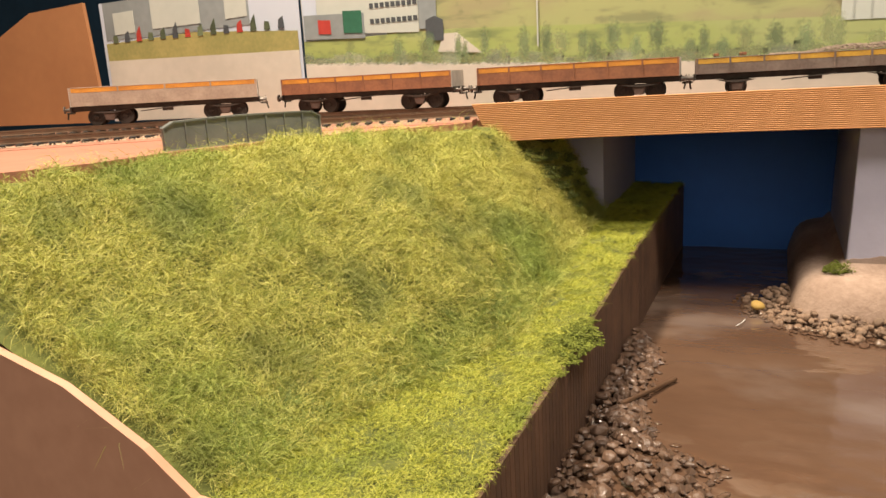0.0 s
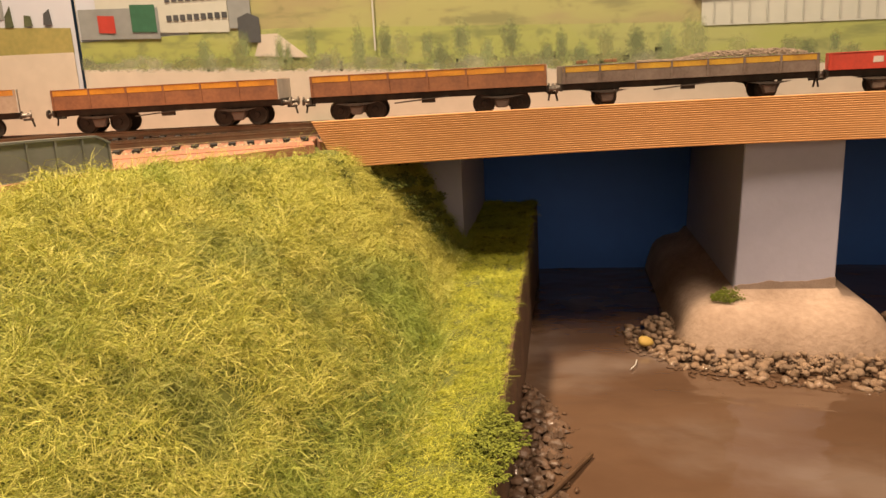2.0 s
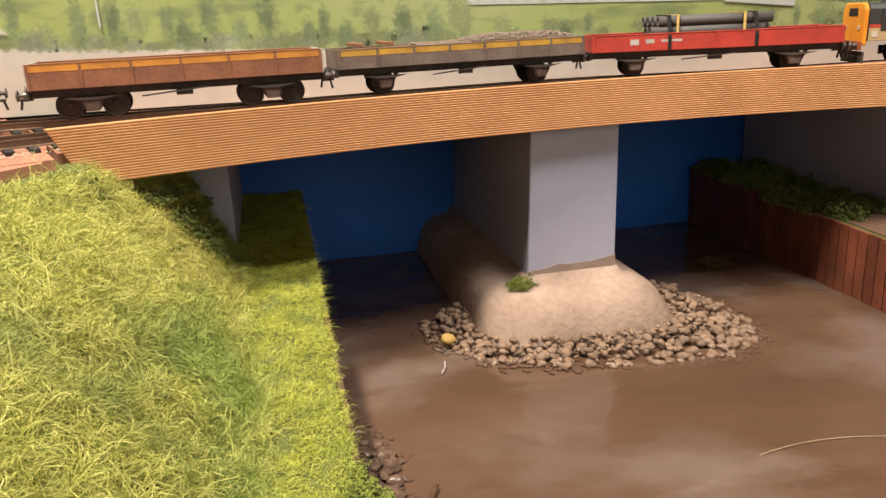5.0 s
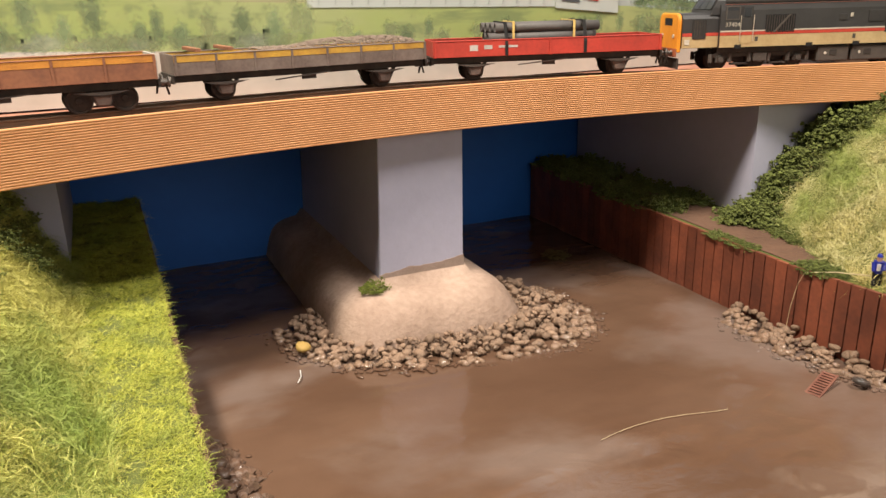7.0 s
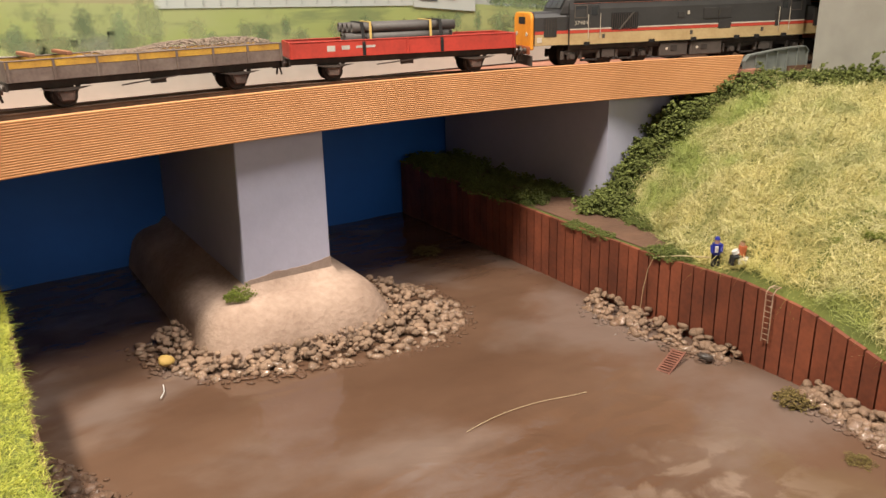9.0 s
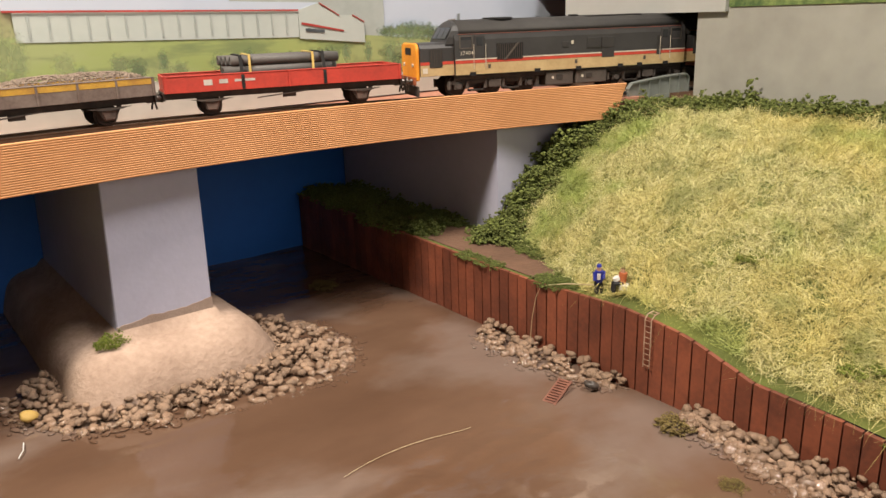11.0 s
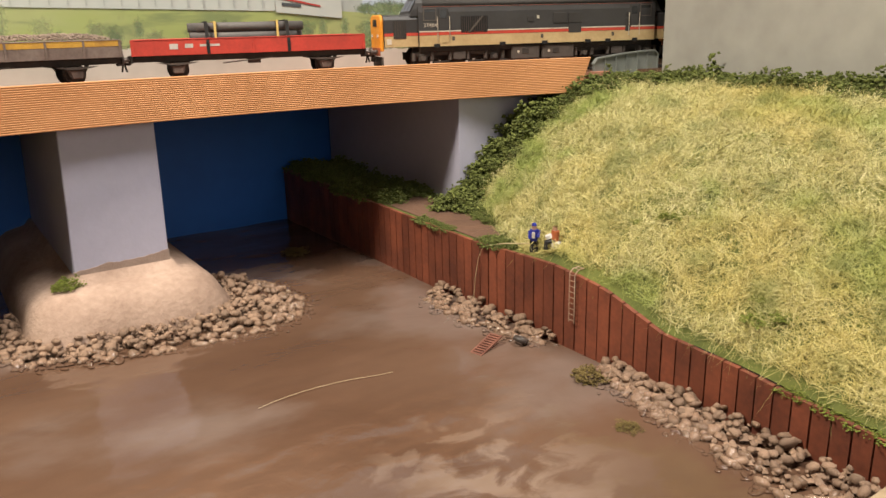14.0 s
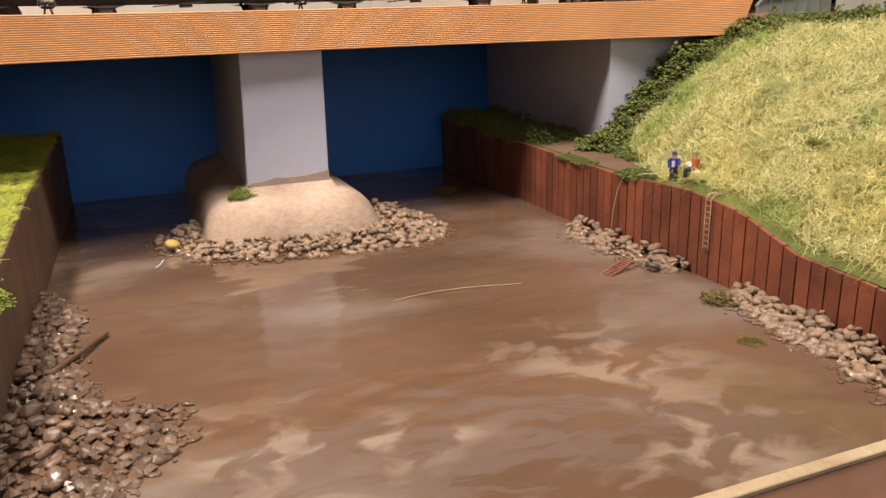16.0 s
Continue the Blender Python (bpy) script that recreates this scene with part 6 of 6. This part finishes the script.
# ---- riverside things ----
WOOD = mat("wet_twig", (0.12, 0.065, 0.035), 0.5, scale=200, dark=(0.06, 0.032, 0.018))
solid("driftwood_stick", tube((-0.0437, 0.3779, 0.0018), (-0.0640, 0.3355, 0.0034), 0.0010, 8, None, 0.0013), WOOD, "dark wet stick lying among the stones", "stick")
LINE = mat("pale_line", (0.62, 0.50, 0.30), 0.5, scale=100)
WHITE = mat("white_plastic", (0.75, 0.73, 0.70), 0.5, scale=80)


def wire(name, pts, r, material, label, category):
    curve = bpy.data.curves.new(name, "CURVE")
    curve.dimensions, curve.bevel_depth, curve.bevel_resolution = "3D", r, 1
    sp = curve.splines.new("POLY")
    sp.points.add(len(pts) - 1)
    for p, co in zip(sp.points, pts):
        p.co = (*co, 1)
    temp = bpy.data.objects.new(name, curve)
    scene.collection.objects.link(temp)
    bpy.context.view_layer.update()
    me = bpy.data.meshes.new_from_object(temp.evaluated_get(bpy.context.evaluated_depsgraph_get()))
    bpy.data.objects.remove(temp)
    me.materials.clear()
    me.materials.append(material)
    return tagged(new(name, me), label, category)


wire("floating_straw", [(0.0860, 0.3622, 0.0009), (0.093, 0.3636, 0.0010), (0.100, 0.3646, 0.0010), (0.109, 0.3652, 0.0010), (0.117, 0.3651, 0.0009), (0.125, 0.3643, 0.0009), (0.133, 0.3628, 0.0009), (0.140, 0.3610, 0.0008), (0.147, 0.3592, 0.0007), (0.154, 0.3583, 0.0005)], 0.00011, LINE, "thin pale straw floating on the river", "straw")
wire("floating_straw", [(-0.020, 0.474, 0.0008), (-0.017, 0.479, 0.0014), (-0.0155, 0.487, 0.0010)], 0.0003, WHITE, "thin white straw floating near the pier", "straw")
rod = thing("fishing_rod", "pale fishing rod with a line hanging to the river", "fishing rod")
a = wire("rod", [(0.2485, 0.3640, 0.0480), (0.2450, 0.383, 0.0445), (0.2415, 0.3985, 0.0400)], 0.00032, LINE, "", "")
b = wire("line", [(0.2415, 0.3985, 0.0400), (0.2395, 0.4005, 0.0330), (0.2380, 0.4020, 0.020), (0.2370, 0.4025, 0.0060), (0.2360, 0.4025, 0.0008)], 0.00018, LINE, "", "")
a.parent = b.parent = rod

LADDER = mat("pale_metal_ladder", (0.50, 0.38, 0.28), 0.55, 0.3, scale=150, dark=(0.30, 0.17, 0.11))
ladder = thing("ladder", "small pale metal ladder hooked over the river wall", "ladder")
for dy in (-0.0019, 0.0019):
    w = wire("rail", [(0.2402, 0.3232 + dy, 0.0165), (0.2402, 0.3232 + dy, 0.0425), (0.2425, 0.3232 + dy, 0.0446), (0.2465, 0.3232 + dy, 0.0448)], 0.00028, LADDER, "", "")
    w.parent = ladder
for k in range(9):
    part("rung", tube((0.2402, 0.3213, 0.0178 + k * 0.0030), (0.2402, 0.3251, 0.0178 + k * 0.0030), 0.00022, 6), LADDER, ladder)
for x in (0.2432, 0.2462):
    part("rung", tube((x, 0.3213, 0.0447), (x, 0.3251, 0.0447), 0.00022, 6), LADDER, ladder)

grate = thing("broken_grating", "rusty red slatted panel half sunk by the stones", "grating", m=Matrix.Translation((0.2088, 0.3540, 0.0020)) @ Matrix.Rotation(math.radians(17), 4, "Z") @ Matrix.Rotation(math.radians(-14), 4, "Y") @ Matrix.Scale(0.80, 4))
GRATE = mat("rusty_red_metal", (0.22, 0.095, 0.065), 0.4, scale=150, dark=(0.13, 0.055, 0.04))
for dy in (-0.0042, 0.0042):
    part("frame_bar", box(-0.0125, 0.0125, dy - 0.0006, dy + 0.0006, -0.0005, 0.0005), GRATE, grate)
for k in range(10):
    part("slat", box(-0.0120 + k * 0.0025, -0.0106 + k * 0.0025, -0.0037, 0.0037, -0.0003, 0.0006), GRATE, grate)


def ring(r, thick):
    bm = bmesh.new()
    rows = []
    for i in range(24):
        a = 2 * math.pi * i / 24
        rows.append([bm.verts.new(((r + thick * math.cos(2 * math.pi * k / 10)) * math.cos(a), (r + thick * math.cos(2 * math.pi * k / 10)) * math.sin(a), thick * 1.2 * math.sin(2 * math.pi * k / 10))) for k in range(10)])
    for p, q in zip(rows, rows[1:] + rows[:1]):
        for k in range(10):
            bm.faces.new((p[k], q[k], q[(k + 1) % 10], p[(k + 1) % 10]))
    bmesh.ops.recalc_face_normals(bm, faces=bm.faces)
    return bm


TYRE = mat("muddy_rubber", (0.075, 0.058, 0.048), 0.4, scale=200, dark=(0.035, 0.03, 0.027))
solid("old_tyre", ring(0.0030, 0.0012), TYRE, "old black tyre lying wet among the stones", "tyre", smooth=True, m=Matrix.Translation((0.2262, 0.3462, 0.0030)) @ Matrix.Rotation(0.35, 4, "Y"))

# two small figures, plain shapes
FIG_BLUE = mat("figure_blue", (0.02, 0.03, 0.30), 0.5, scale=200)
FIG_BLACK = mat("figure_black", (0.02, 0.02, 0.022), 0.6, scale=200)
FIG_SKIN = mat("figure_tan", (0.50, 0.30, 0.20), 0.6, scale=200)
FIG_ORANGE = mat("figure_orange", (0.50, 0.14, 0.05), 0.6, scale=200)


def figure(name, label, pieces, m):
    bm = bmesh.new()
    mats = []
    for mt, p, q, r0, r1 in pieces:
        if mt not in mats:
            mats.append(mt)
        start = len(bm.faces)
        made = tube(p, q, r0, 10, None, r1)
        join(bm, made)
        bm.faces.ensure_lookup_table()
        for f in bm.faces[start:]:
            f.material_index = mats.index(mt)
    ob = solid(name, bm, None, label, "figurine", m=m)
    for mt in mats:
        ob.data.materials.append(mt)
    return ob


figure("standing_figurine", "small painted figurine in blue standing on the grass", [
    (FIG_BLACK, (-0.0012, 0, 0), (-0.0010, 0, 0.0072), 0.0012, 0.0014), (FIG_BLACK, (0.0012, 0, 0), (0.0010, 0, 0.0072), 0.0012, 0.0014),
    (FIG_BLUE, (0, 0, 0.0066), (0, 0, 0.0128), 0.0022, 0.0024), (FIG_BLUE, (-0.0026, 0, 0.0122), (-0.0026, -0.0014, 0.0078), 0.0009, 0.0008), (FIG_BLUE, (0.0026, 0, 0.0122), (0.0020, -0.0020, 0.0085), 0.0009, 0.0008),
    (WHITE, (-0.0006, -0.0020, 0.0085), (-0.0006, -0.0022, 0.0118), 0.0009, 0.0009), (FIG_SKIN, (0, 0, 0.0128), (0, 0, 0.0152), 0.0012, 0.0013), (FIG_BLUE, (0, 0, 0.0150), (0, 0, 0.0164), 0.0015, 0.0010)],
       Matrix.Translation((0.2500, 0.3635, right_ground(0.25, 0.3635) + 0.0006)) @ Matrix.Rotation(-0.6, 4, "Z"))
figure("seated_figurine", "small painted figurine in orange sitting on a white box", [
    (FIG_ORANGE, (0, 0, 0.0045), (0, 0.0006, 0.0102), 0.0021, 0.0022), (FIG_SKIN, (0, 0.0003, 0.0102), (0, 0.0002, 0.0124), 0.0012, 0.0012), (LEAF_BROWN, (0, 0.0003, 0.0122), (0, 0.0004, 0.0130), 0.0013, 0.0009),
    (FIG_BLACK, (-0.0012, 0, 0.0046), (-0.0014, -0.0042, 0.0044), 0.0012, 0.0010), (FIG_BLACK, (0.0012, 0, 0.0046), (0.0014, -0.0042, 0.0044), 0.0012, 0.0010),
    (FIG_BLACK, (-0.0014, -0.0042, 0.0046), (-0.0014, -0.0046, 0.0), 0.0010, 0.0010), (FIG_BLACK, (0.0014, -0.0042, 0.0046), (0.0014, -0.0046, 0.0), 0.0010, 0.0010),
    (WHITE, (0, -0.0026, 0.0062), (0, -0.0034, 0.0078), 0.0020, 0.0018)],
       Matrix.Translation((0.2525, 0.3500, right_ground(0.2525, 0.350) + 0.0006)) @ Matrix.Rotation(-2.2, 4, "Z"))
solid("bait_box", box(-0.0024, 0.0024, -0.0022, 0.0020, 0, 0.0036, 0.0004), WHITE, "small white box under the seated figurine", "box", m=Matrix.Translation((0.2528, 0.3488, right_ground(0.2528, 0.3488) + 0.0006)) @ Matrix.Rotation(0.5, 4, "Z"))
